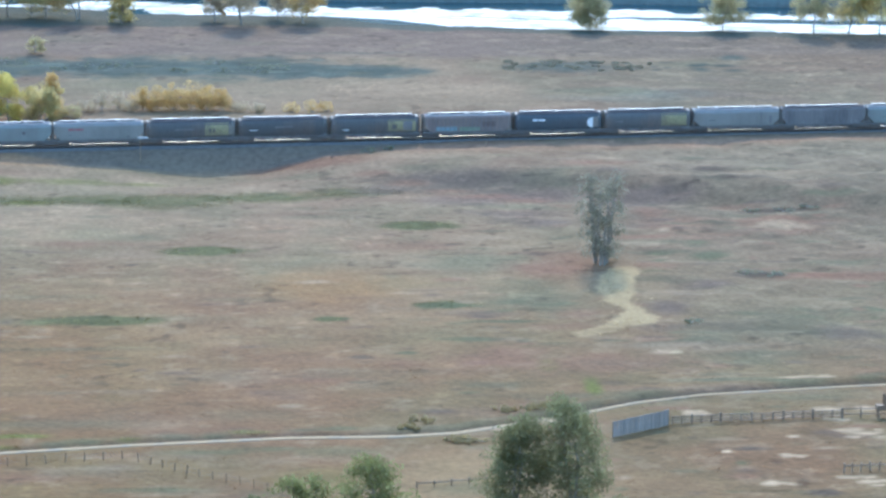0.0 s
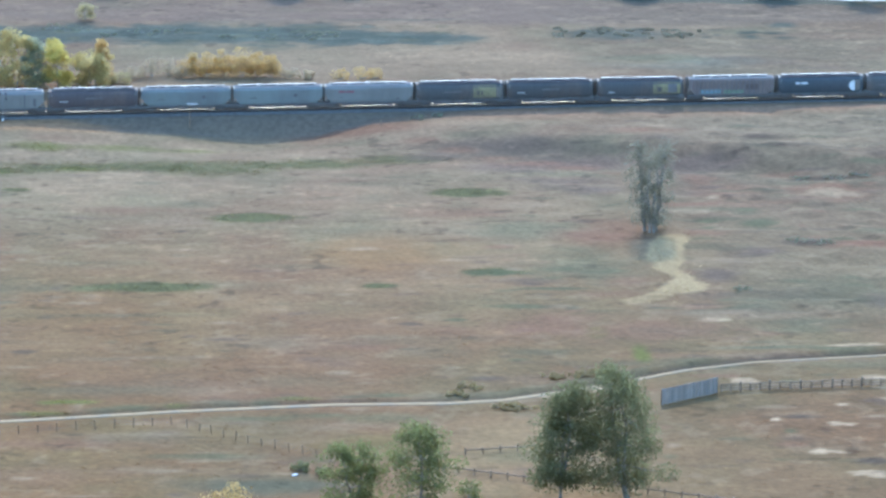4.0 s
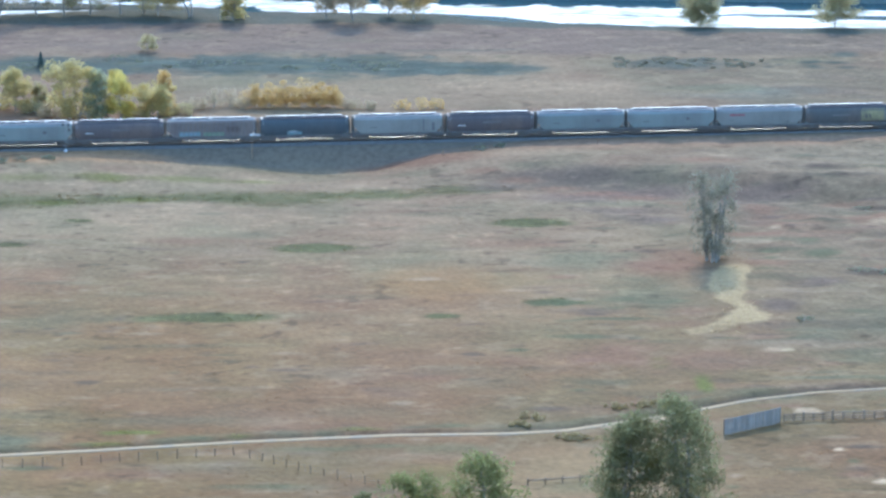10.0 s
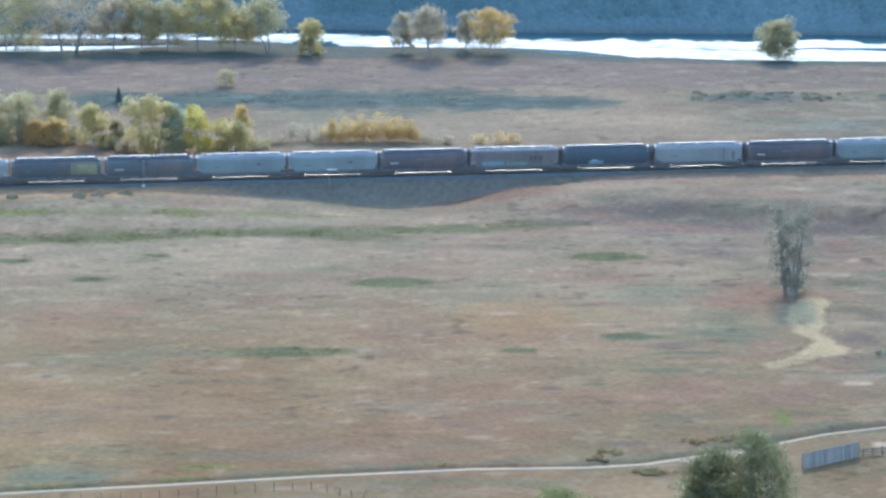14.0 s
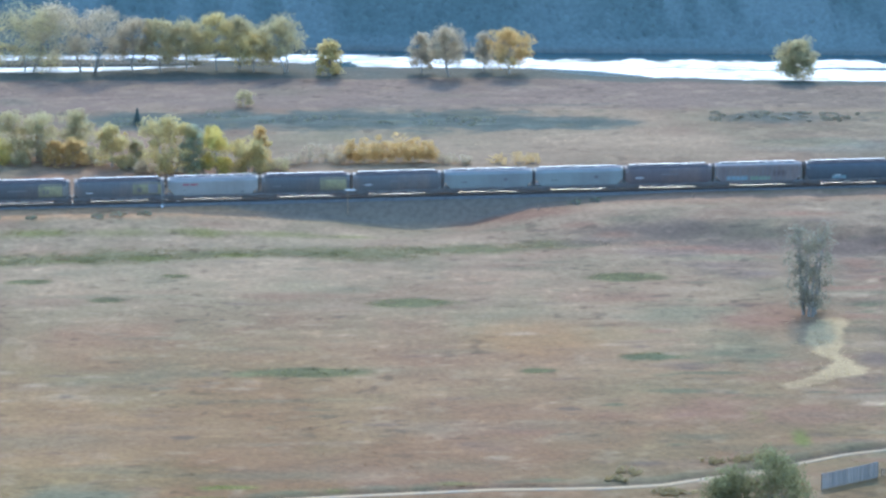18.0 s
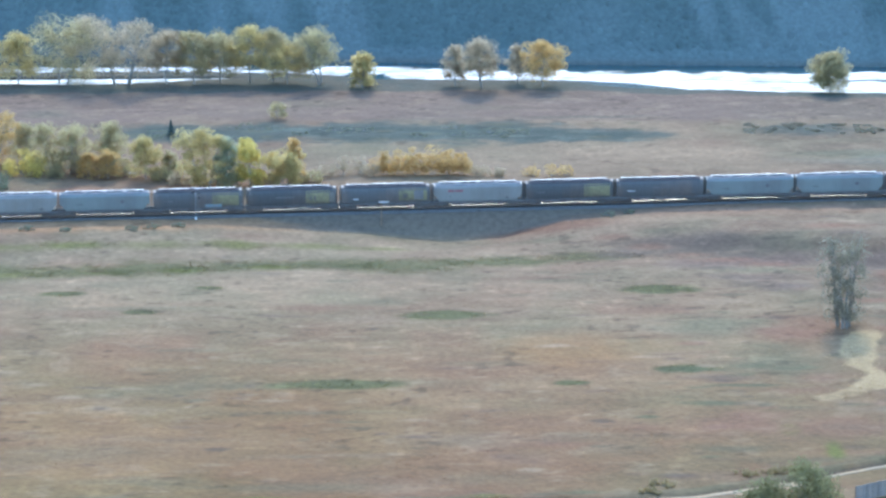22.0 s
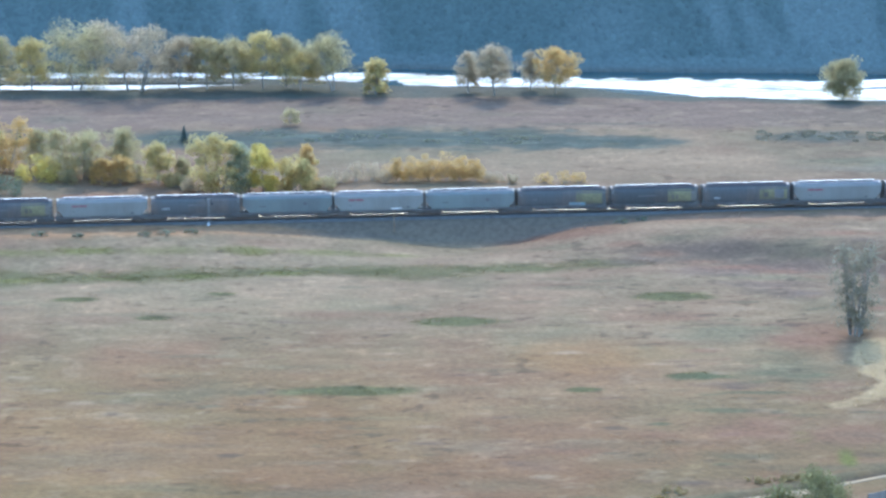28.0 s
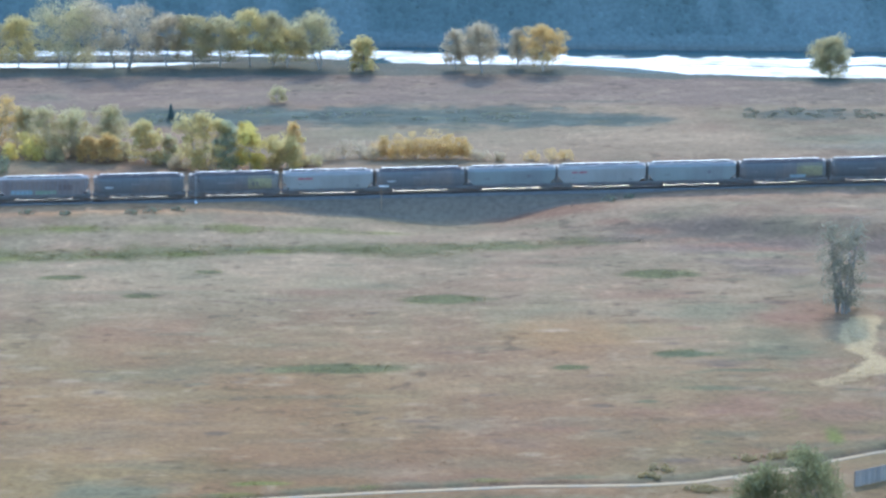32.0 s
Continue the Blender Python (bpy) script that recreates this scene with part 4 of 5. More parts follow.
SPRAY_DARK = (("graffiti", M_TEAL, -3.4, -0.6, 1.35, 1.95, "pale blue spray-paint patch"), ("lettering", M_WHITE, -3.0, -1.6, 2.0, 2.12, "white lettering bar"))
# the pale plate again stands for a sunlit slope sheet, by colour alone
NAVY_MARK = (("lettering", M_WHITE, -5.2, -4.2, 3.05, 3.4, "white lettering bar"), ("lettering", M_WHITE, -4.0, -2.7, 3.05, 3.4, "white lettering bar"), ("emblem", M_WHITE, 5.0, 6.9, 1.55, 3.65, "white half-round emblem as a plain shape"), ("end_panel", M_OUTLET, 7.0, 8.0, 1.7, 3.7, "pale plate painted as the sunlit end slope sheet"))
PLAIN = (("lettering", M_OLIVE, -1.5, 1.9, 2.9, 3.1, "faded lettering bar"), ("lettering", M_WHITE, -6.5, -5.0, 2.35, 2.5, "white lettering bar"))
DARK_LABEL = "dark brown rounded covered hopper car on the rails"
YELLOW_LABEL = "dark brown covered hopper car with a faded yellow end"
PALE_LABEL = "pale grey covered hopper car with red lettering"
GREY_LABEL = "pale blue-grey covered hopper car with sloping ends"
PINK_LABEL = "chalky pinkish-grey ribbed hopper car with graffiti"
KINDS = {
    "y": ("round", M_BROWN, YELLOW_LABEL, YELLOW_END, 3),
    "p": ("round", M_BROWN, YELLOW_LABEL, YELLOW_PLAIN, 3),
    "w": ("round", M_BROWN, "dark brown covered hopper car with a worn yellow end", YELLOW_WORN, 3),
    "d": ("round", M_BROWN, DARK_LABEL, PLAIN, 3),
    "m": ("round", M_MAROON, "dark maroon rounded covered hopper car", PLAIN, 3),
    "n": ("round", M_NAVY, "dark blue covered hopper car with a white emblem", NAVY_MARK, 3),
    "s": ("round", M_NAVY, "dark blue-black hopper car with pale graffiti", SPRAY_DARK, 3),
    "q": ("round", M_BROWN, "dark brown hopper car with a yellow end and graffiti", YELLOW_PLAIN + (("graffiti", M_TEAL, 1.4, 4.6, 1.2, 1.9, "pale blue spray-paint patch"),), 3),
    "r": ("slab", M_PALE_GREY, PALE_LABEL, RED_WORDS, 2),
    "l": ("slab", M_BLUE_GREY, GREY_LABEL, GREY_WORDS, 2),
    "k": ("ribbed", M_PINK, PINK_LABEL, SPRAY, 2),
    "t": ("ribbed", M_OLIVE, "weathered taupe ribbed hopper car with faint graffiti", (("graffiti", M_OLIVE, -4, 3, 1.6, 2.6, "faint patch"),), 3),
    "g": ("slab", M_PALE_GREY, "pale grey hopper car with a dark seam and streaked paint", (("seam", M_OLIVE, 4.9, 5.15, 1.6, 3.9, "dark vertical seam"), ("lettering", M_STEEL, -5.6, -4.2, 2.35, 2.5, "small dark lettering bar"), ("rust_streak", M_OLIVE, 6.6, 7.2, 1.6, 3.2, "rusty streak")), 2),
}
# the cars from the head backwards, and the rear end of each along the line at the start
ORDER = "ltgpnkwdyrllmgskmlldprwyqlrldrydkdl"
REAR = [135.7, 118.1, 100.0, 81.8, 64.0, 45.5, 27.0, 9.2, -9.0, -26.7, -44.7, -62.6, -80.6, -99.2, -117.3, -135.5, -153.2, -171.0, -189.0, -206.8, -224.8, -242.9, -261.1, -279.5, -297.6, -315.6, -333.4, -351.2, -369.1, -387.3, -405.8, -424.2, -442.6, -460.9, -479.0]
CARS = []
for i, key in enumerate(ORDER):
    front = REAR[i - 1] if i else REAR[0] + 18.0
    style, paint, label, marks, gates = KINDS[key]
    CARS.append((hopper_car(style, paint, label, marks, gates), (front + REAR[i]) / 2))


# ---- trees ----
ROW, GROVE = "cottonwoods by the river", "autumn trees behind the railway"
def leaves(centres, radii, count, size, rng, droop=0.0):
    """Leaf sprays scattered round clump centres: one bent quad each."""
    k = rng.integers(0, len(centres), count)
    off = rng.normal(size=(count, 3))
    off *= (rng.random((count, 1)) ** 0.4) / np.linalg.norm(off, axis=1, keepdims=True)
    off[:, 2] *= 0.75
    p = centres[k] + off * radii[k][:, None]
    a = rng.normal(size=(count, 3))
    a /= np.linalg.norm(a, axis=1, keepdims=True)
    b = np.cross(a, rng.normal(size=(count, 3)))
    b /= np.linalg.norm(b, axis=1, keepdims=True)
    s = size * (0.6 + 0.8 * rng.random((count, 1)))
    v = np.stack([p - a * s, p + b * s * 0.55, p + a * s, p - b * s * 0.55], 1).reshape(-1, 3)
    return v, np.arange(count * 4).reshape(-1, 4)


def broadleaf(name, x, y, tall, wide, mat, label, category="tree", group="", seed=1, stems=1, bare=0.22, count=1500, size=0.3, clumps=34, thin=0.0, lean=0.0):
    """A tree: tapered stems with limbs, and a crown of leaf clumps on their ends."""
    rng = np.random.default_rng(seed)
    z = on_ground(x, y)
    if group in (ROW, GROVE):
        wide, bare, count, size = wide * (1.22 if group == ROW else 1.12), bare * (0.8 if group == ROW else 0.3), int(count * (3.4 if group == ROW else 2.6)), size * 0.62
    tree = thing(name, pose(x, y, z - 0.05, 0, 0, 0), label, category, group)
    wood, ends = Shell(), []
    for s in range(stems):
        ang = rng.random() * 6.28
        spread = (0.0 if stems == 1 else 0.22 * wide) * (0.5 + rng.random())
        base = Vector((0.03 * wide * math.cos(ang) * stems, 0.03 * wide * math.sin(ang) * stems, 0))
        h = tall * (0.82 + 0.1 * rng.random())
        r0 = 0.012 * tall + 0.05
        prev, pr = base, r0
        nodes = [base]
        for k in range(1, 7):
            u = k / 6
            q = Vector((base.x + spread * math.cos(ang) * u + rng.normal() * 0.012 * tall + lean * u, base.y + spread * math.sin(ang) * u + rng.normal() * 0.012 * tall, h * u))
            r = r0 * (1 - 0.86 * u)
            wood.tube(prev, q, pr, r, 7)
            prev, pr = q, r
            nodes.append(q)
        limbs = max(5, clumps // stems)
        for k in range(limbs):
            u = bare + (1 - bare) * (k + rng.random()) / limbs
            i = min(5, int(u * 6))
            p = nodes[i].lerp(nodes[i + 1], u * 6 - i)
            v = (u - bare) / (1 - bare)
            reach = 0.52 * wide / (1 if stems == 1 else 1.25) * (math.sin(math.pi * min(0.97, 0.3 + 0.64 * v)) ** 0.6) * (0.5 + 0.55 * rng.random())
            b = k * 2.4 + rng.random()
            e = p + Vector((reach * math.cos(b), reach * math.sin(b), reach * (-0.15 + 0.7 * rng.random())))
            wood.tube(p, p.lerp(e, 0.55) + Vector((0, 0, -0.04 * reach)), max(0.02, r0 * 0.45 * (1 - 0.75 * u)), max(0.014, r0 * 0.22 * (1 - 0.75 * u)), 5)
            wood.tube(p.lerp(e, 0.55) + Vector((0, 0, -0.04 * reach)), e, max(0.014, r0 * 0.22 * (1 - 0.75 * u)), 0.01, 4)
            ends.append(e)
            if rng.random() > 0.4:
                ends.append(p.lerp(e, 0.6) + Vector((0, 0, 0.3)))
        ends.append(prev)
    part("trunk", wood.mesh("trunk", M_BARK), tree)
    keep = [e for e in ends if rng.random() > thin]
    c = np.array([tuple(e) for e in keep])
    c[:, 2] = np.minimum(c[:, 2], tall - 0.06 * tall)
    radii = (0.13 if group == GROVE else 0.125) * (tall * 0.45 + wide * 0.8) * (0.65 + 0.7 * rng.random(len(c)))
    v, f = leaves(c, radii, int(count * (1.3 if group in (ROW, GROVE) else 1.4)), size * 1.15, rng)
    v[:, 2] = np.minimum(v[:, 2], tall)
    v[:, 2] = np.maximum(v[:, 2], 0.3)
    part("crown", array_mesh("crown", v, f, mat), tree)
    return tree


def shrub(name, x, y, tall, wide, mat, label, group="", seed=1, count=420, size=0.2, category="shrub"):
    """A bush: many thin stems from the ground, with leaves nearly down to it."""
    rng = np.random.default_rng(seed)
    bush = thing(name, pose(x, y, on_ground(x, y) - 0.04), label, category, group)
    wood, ends = Shell(), []
    for k in range(12):
        a, r = k * 2.4 + rng.random(), 0.5 * wide * rng.random() ** 0.6
        e = Vector((r * math.cos(a), r * math.sin(a), tall * (1 - 0.55 * (2 * r / wide) ** 2) * (0.6 + 0.4 * rng.random())))
        wood.tube((e.x * 0.15, e.y * 0.15, 0), e, 0.035, 0.012, 4)
        ends += [e * 0.92, Vector((e.x * 0.75, e.y * 0.75, e.z * 0.45))]
    part("stem", wood.mesh("stem", M_BARK), bush)
    c = np.array([tuple(e) for e in ends])
    v, f = leaves(c, 0.2 * (wide + tall) * 0.5 * (0.7 + 0.6 * rng.random(len(c))), count, size, rng)
    v[:, 2] = np.clip(v[:, 2], 0.05, tall)
    part("foliage", array_mesh("foliage", v, f, mat), bush)
    return bush


def spruce_geometry(tall, wide, rng, tiers=9, arms=9):
    """Jagged drooping tiers of a conifer, as triangles."""
    v, f = [], []
    for k in range(tiers):
        u = k / tiers
        z, r = tall * (0.1 + 0.86 * u), 0.5 * wide * (1 - u) ** 0.85 + 0.05
        up = tall * 0.2
        for j in range(arms):
            a = 6.283 * (j + rng.random() * 0.7) / arms + k
            rr = r * (0.7 + 0.5 * rng.random())
            i = len(v)
            d = 3.14159 / arms * 1.15
            v += [(0, 0, min(tall, z + up)), (rr * math.cos(a), rr * math.sin(a), z - 0.06 * tall * rng.random()), (rr * 0.6 * math.cos(a + d), rr * 0.6 * math.sin(a + d), z + 0.03 * tall), (rr * 0.6 * math.cos(a - d), rr * 0.6 * math.sin(a - d), z + 0.03 * tall)]
            f += [(i, i + 3, i + 1), (i, i + 1, i + 2)]
    return np.array(v), np.array(f)


def spruce(x, y, tall, wide, label, seed):
    rng = np.random.default_rng(seed)
    tree = thing("spruce_tree", pose(x, y, on_ground(x, y) - 0.05), label, "tree")
    part("trunk", Shell().tube((0, 0, 0), (0, 0, tall * 0.95), 0.03 * tall, 0.02, 6).mesh("trunk", M_BARK), tree)
    v, f = spruce_geometry(tall, wide, rng, 11, 11)
    part("needles", array_mesh("needles", v, f, M_SPRUCE), tree)


# cottonwoods along the river
TURNING = "slender cottonwood with yellowing autumn leaves by the river"
broadleaf("cottonwood", -112, 838.5, 13, 9.4, M_LEAF_OLIVE, TURNING, "tree", ROW, 10, bare=0.3)
broadleaf("cottonwood", -105, 839.5, 15, 8.2, M_LEAF_OLIVE, TURNING, "tree", ROW, 9, bare=0.3)
broadleaf("cottonwood", -97.1, 838.8, 14.0, 8.5, M_LEAF_YELLOW, TURNING, "tree", ROW, 11, bare=0.25)
broadleaf("cottonwood", -87.7, 838.6, 16.6, 17.2, M_LEAF_OLIVE, "broad many-stemmed cottonwood turning yellow by the river", "tree", ROW, 12, stems=3, bare=0.25, count=2600, clumps=40)
broadleaf("cottonwood", -72.3, 836.7, 16.8, 14.9, M_LEAF_GREY, "broad grey-leaved cottonwood with several stems by the river", "tree", ROW, 13, stems=4, bare=0.22, count=2300, clumps=40)
broadleaf("cottonwood", -62.0, 838.0, 12.8, 8.5, M_LEAF_GREY, TURNING, "tree", ROW, 14, bare=0.3)
broadleaf("cottonwood", -55.3, 837.8, 13.2, 7.8, M_LEAF_OLIVE, TURNING, "tree", ROW, 15, bare=0.3)
broadleaf("cottonwood", -49.1, 838.4, 13.3, 8.5, M_LEAF_OLIVE, TURNING, "tree", ROW, 16, bare=0.3)
broadleaf("cottonwood", -42.4, 838.2, 14.0, 8.9, M_LEAF_YELLOW, TURNING, "tree", ROW, 17, bare=0.32)
broadleaf("cottonwood", -36.6, 838.8, 14.0, 6.2, M_LEAF_OLIVE, TURNING, "tree", ROW, 18, bare=0.45, count=900)
broadleaf("cottonwood", -33.0, 835.2, 9.6, 10.1, M_LEAF_YELLOW, "low spreading yellow cottonwood by the river", "tree", ROW, 19, bare=0.3)
broadleaf("cottonwood", -25.3, 834.1, 14.0, 10.1, M_LEAF_OLIVE, TURNING, "tree", ROW, 20, bare=0.4, stems=2)
broadleaf("willow", -15.6, 830.2, 8.8, 7.2, M_LEAF_YELLOW, "bushy yellow-green willow, leafy to the ground", "tree", "", 21, bare=0.06, stems=3, count=1600)
broadleaf("cottonwood", 6.2, 831.2, 11.0, 5.0, M_LEAF_GREY, "thin half-bare cottonwood by the river", "tree", ROW, 22, bare=0.2, count=800)
broadleaf("cottonwood", 12.5, 828.8, 13.2, 9.2, M_LEAF_GREY, "half-bare cottonwood with two grey stems", "tree", ROW, 23, stems=2, bare=0.3, count=1400)
broadleaf("cottonwood", 20.8, 834.5, 9.9, 3.8, M_LEAF_GREY, "thin half-bare cottonwood by the river", "tree", ROW, 24, bare=0.25, count=600)
broadleaf("cottonwood", 26.4, 829.9, 11.6, 9.0, M_LEAF_ORANGE, "round cottonwood with dull orange leaves", "tree", ROW, 25, bare=0.33)
broadleaf("cottonwood", 92.8, 822.5, 11.6, 7.4, M_LEAF_OLIVE, "lone round green-yellow cottonwood on the river bank", "tree", ROW, 37, bare=0.28, count=2600, clumps=64)
broadleaf("cottonwood", 124.0, 820.1, 10.2, 8.4, M_LEAF_OLIVE, TURNING, "tree", ROW, 27, bare=0.3)
broadleaf("cottonwood", 144.4, 816.4, 12, 8, M_LEAF_OLIVE, TURNING, "tree", ROW, 28, bare=0.3)
broadleaf("cottonwood", 152.0, 814.9, 13.5, 8, M_LEAF_YELLOW, TURNING, "tree", ROW, 29, bare=0.35, stems=2)
broadleaf("cottonwood", 159.5, 813.4, 14, 9, M_LEAF_YELLOW, TURNING, "tree", ROW, 30, bare=0.3)
# aspens and willows behind the line
broadleaf("aspen", -45.9, 719.9, 12.2, 8.6, M_LEAF_YELLOW, "broad aspen with yellow-green autumn leaves behind the railway", "tree", GROVE, 41, stems=3, bare=0.1, count=2400, clumps=40)
broadleaf("aspen", -41.3, 719.0, 10.8, 4.6, M_LEAF_SLATE, "narrow dull green poplar among yellow trees", "tree", GROVE, 42, bare=0.08, count=1200)
broadleaf("aspen", -36.2, 720.7, 9.6, 7.4, M_LEAF_GOLD, "rounded bright yellow aspen behind the railway", "tree", GROVE, 43, stems=2, bare=0.1, count=1700)
broadleaf("aspen", -29.5, 721.7, 7.2, 8.0, M_LEAF_YELLOW, "bushy yellow willow behind the railway", "tree", GROVE, 44, stems=4, bare=0.05, count=1500)
broadleaf("aspen", -27.6, 723.3, 9.8, 3.0, M_LEAF_ORANGE, "thin orange-brown aspen behind the railway", "tree", GROVE, 45, bare=0.15, count=500)
broadleaf("aspen", -58.7, 727.9, 9.8, 6.2, M_LEAF_YELLOW, "slender orange-yellow aspen behind the railway", "tree", GROVE, 46, bare=0.1, count=1300)
broadleaf("aspen", -66.4, 728.7, 6.4, 4.6, M_LEAF_ORANGE, "small orange aspen behind the railway", "tree", GROVE, 47, bare=0.08, count=800)
broadleaf("aspen", -70.4, 729.3, 5.6, 3.9, M_LEAF_ORANGE, "small orange aspen behind the railway", "tree", GROVE, 48, bare=0.08, count=700)
broadleaf("aspen", -53.5, 729.5, 6.0, 3.6, M_LEAF_OLIVE, "small olive aspen behind the railway", "tree", GROVE, 58, bare=0.08, count=600)
shrub("willow_bush", -83.7, 733.0, 5.7, 9.6, M_LEAF_GOLD, "low spreading bright yellow willow bush", GROVE, 49, 2800, 0.2)
broadleaf("aspen", -74.7, 735.1, 11.0, 8.0, M_LEAF_OLIVE, "grey-green willow behind the railway", "tree", GROVE, 50, stems=3, bare=0.08, count=1500)
broadleaf("aspen", -68.0, 738.5, 10.4, 8.0, M_LEAF_OLIVE, "grey-green willow behind the railway", "tree", GROVE, 51, stems=2, bare=0.08, count=1500)
broadleaf("aspen", -84.8, 745.9, 9.0, 6.0, M_LEAF_OLIVE, "olive aspen behind the railway", "tree", GROVE, 52, bare=0.1, count=1000)
broadleaf("aspen", -91.5, 741.9, 12.8, 8.0, M_LEAF_ORANGE, "tall grey-orange aspen behind the railway", "tree", GROVE, 53, stems=2, bare=0.1, count=1500)
broadleaf("aspen", -101, 740, 12, 9.0, M_LEAF_OLIVE, "olive aspen behind the railway", "tree", GROVE, 54, stems=2, bare=0.1, count=1500)
for k, (x, y, h, w) in enumerate(((-78.5, 738, 11, 8), (-96, 736, 10.5, 8), (-106, 738, 12, 9))):
    broadleaf("aspen", x, y, h, w, (M_LEAF_OLIVE, M_LEAF_YELLOW, M_LEAF_OLIVE, M_LEAF_GREY)[k % 4], "aspen with thinning autumn leaves in the grove", "tree", GROVE, 160 + k, stems=2, bare=0.08, count=1100)
shrub("willow_bush", -88.5, 719.1, 4.3, 7.2, M_LEAF_DARK, "dark green bush close behind the railway", GROVE, 55, 700, 0.22)
spruce(-56.4, 772.8, 4.0, 2.4, "small dark spruce in the meadow", 56)
spruce(-92.2, 771.7, 4.6, 2.2, "small dark spruce in the meadow", 57)
spruce(-88.0, 768, 3.6, 2.0, "small dark spruce in the meadow", 59)
broadleaf("sapling", -33.9, 792.4, 4.1, 4.2, M_LEAF_OLIVE, "small lone olive tree in the meadow", "tree", "", 60, bare=0.12, count=420, size=0.22)
HEDGE = "shrubs behind the railway"
for k, (x, y, h, w) in enumerate(((-9.5, 730.4, 5.2, 5), (-6.4, 730.0, 6.0, 5), (-2.8, 730.6, 6.2, 5), (0.6, 730.1, 6.5, 5.4), (3.6, 730.4, 6.0, 4.6), (6.4, 730.0, 4.8, 4), (21.1, 728.5, 2.4, 3.6), (25.2, 728.4, 2.6, 4.4), (28, 729, 2.4, 3))):
    shrub("willow_bush", x, y, h * (1.0 if h > 3 else 1.15), w * 1.15, M_LEAF_ORANGE, "tawny orange willow bush behind the railway", HEDGE, 70 + k, 1900 if h > 3 else 320, 0.17)
for k, (x, y, h, w) in enumerate(((-21.5, 729, 3.4, 5), (-18, 730.5, 4.2, 5), (-14.5, 732, 4.4, 5), (-12, 729, 3.2, 4), (10, 729, 2.4, 5), (14, 728.5, 2, 4))):
    shrub("brush", x, y, h, w, M_LEAF_GREY, "leafless grey-brown brush behind the railway", HEDGE, 80 + k, 800, 0.15)
for k, (x, y, h, w) in enumerate(((-103, 732, 4.2, 8), (-95, 731, 4.6, 7), (-78, 730, 3.6, 6), (-73, 733, 5, 6), (-63, 731, 4, 6), (-55, 726, 3.4, 5), (-51.5, 722, 3, 4.5), (-33, 721, 3.6, 5), (-24.5, 724, 3, 5.5))):
    shrub("brush", x, y, h, w, M_LEAF_OLIVE if k % 3 else M_LEAF_GREY, "grey-olive underbrush among the autumn trees", GROVE, 360 + k, 1300, 0.17)

# the lone trees on the pasture and below the road
broadleaf("poplar", 71.5, 605.6, 16.8, 6.2, M_LEAF_DUSKY, "tall thin dusky poplar with several bare stems beside a dry creek", "tree", "", 113, stems=6, bare=0.05, count=4000, size=0.17, clumps=84, thin=0.06)
broadleaf("poplar", 42.5, 457.4, 16.0, 10.6, M_LEAF_GREEN, "large dull green poplar with a forked trunk below the road", "tree", "poplars below the road", 102, stems=2, bare=0.13, count=12000, size=0.15, clumps=44)
broadleaf("poplar", 52.2, 456.4, 18.8, 14.0, M_LEAF_GREEN, "large dull green poplar with a leaning trunk below the road", "tree", "poplars below the road", 103, stems=2, bare=0.13, count=12000, size=0.15, clumps=44)
broadleaf("poplar", 15.1, 456.8, 10.1, 8.2, M_LEAF_LIME, "young light green poplar below the road", "tree", "poplars below the road", 104, stems=2, bare=0.12, count=4200, size=0.16, clumps=40)
broadleaf("poplar", 24.1, 455.4, 13.3, 9.6, M_LEAF_LIME, "light green poplar with a dark trunk below the road", "tree", "poplars below the road", 105, bare=0.16, count=4800, size=0.16, clumps=44)
shrub("willow_bush", -1.1, 456.1, 4.3, 8.3, M_LEAF_ORANGE, "yellow autumn willow bush below the road", "", 106, 900, 0.2)
shrub("willow_bush", 30.8, 459.9, 3.2, 4.4, M_LEAF_LIME, "light green bush below the road", "", 107, 500, 0.18)
shrub("willow_bush", 8.3, 473.0, 1.5, 3.4, M_LEAF_GREEN, "low dark bush by a wet hollow", "", 108, 700, 0.13)
shrub("willow_bush", 11.3, 471.6, 1.1, 2.6, M_LEAF_GREEN, "low dark bush by a wet hollow", "", 109, 500, 0.13)
VERGE = "bushes on the road verge"
for k, (x, y, h, w) in enumerate(((52.6, 517.6, 1.5, 3.4), (50.6, 517.2, 1.1, 2.4), (47.0, 516.3, 1.1, 3.2), (40.7, 501.2, 1.3, 3.4), (38.4, 501.8, 1.1, 2.6), (32.0, 507.8, 1.2, 2.2), (33.8, 511.9, 1.1, 2.8), (54.6, 518.3, 1.0, 2))):
    shrub("roadside_bush", x, y, h * 0.5, w * 1.6, M_BRUSH, "low olive-brown bush on the road verge", VERGE, 120 + k, 520, 0.16)
SAGE = "sage bushes on the pasture"
for k, (x, y, h, w) in enumerate(((-57.2, 675.8, 0.9, 3.6), (-53.4, 676.8, 1.0, 4), (-77.3, 675.3, 0.8, 3.6), (-70, 675, 0.6, 2.4), (-48.5, 678, 0.8, 3.2), (-90, 675.5, 0.8, 4), (35, 686, 1.2, 3.6), (39, 687.4, 0.9, 3), (82, 566, 0.5, 4), (96, 598.5, 0.45, 5), (100, 597.4, 0.4, 5), (104, 645, 0.4, 6), (110, 644, 0.45, 6), (115, 645, 0.4, 5))):
    shrub("sage_bush", x, y, h, w, M_SAGE, "low dark sage bush on dry pasture", SAGE, 140 + k, 200, 0.16)
rng = np.random.default_rng(5)
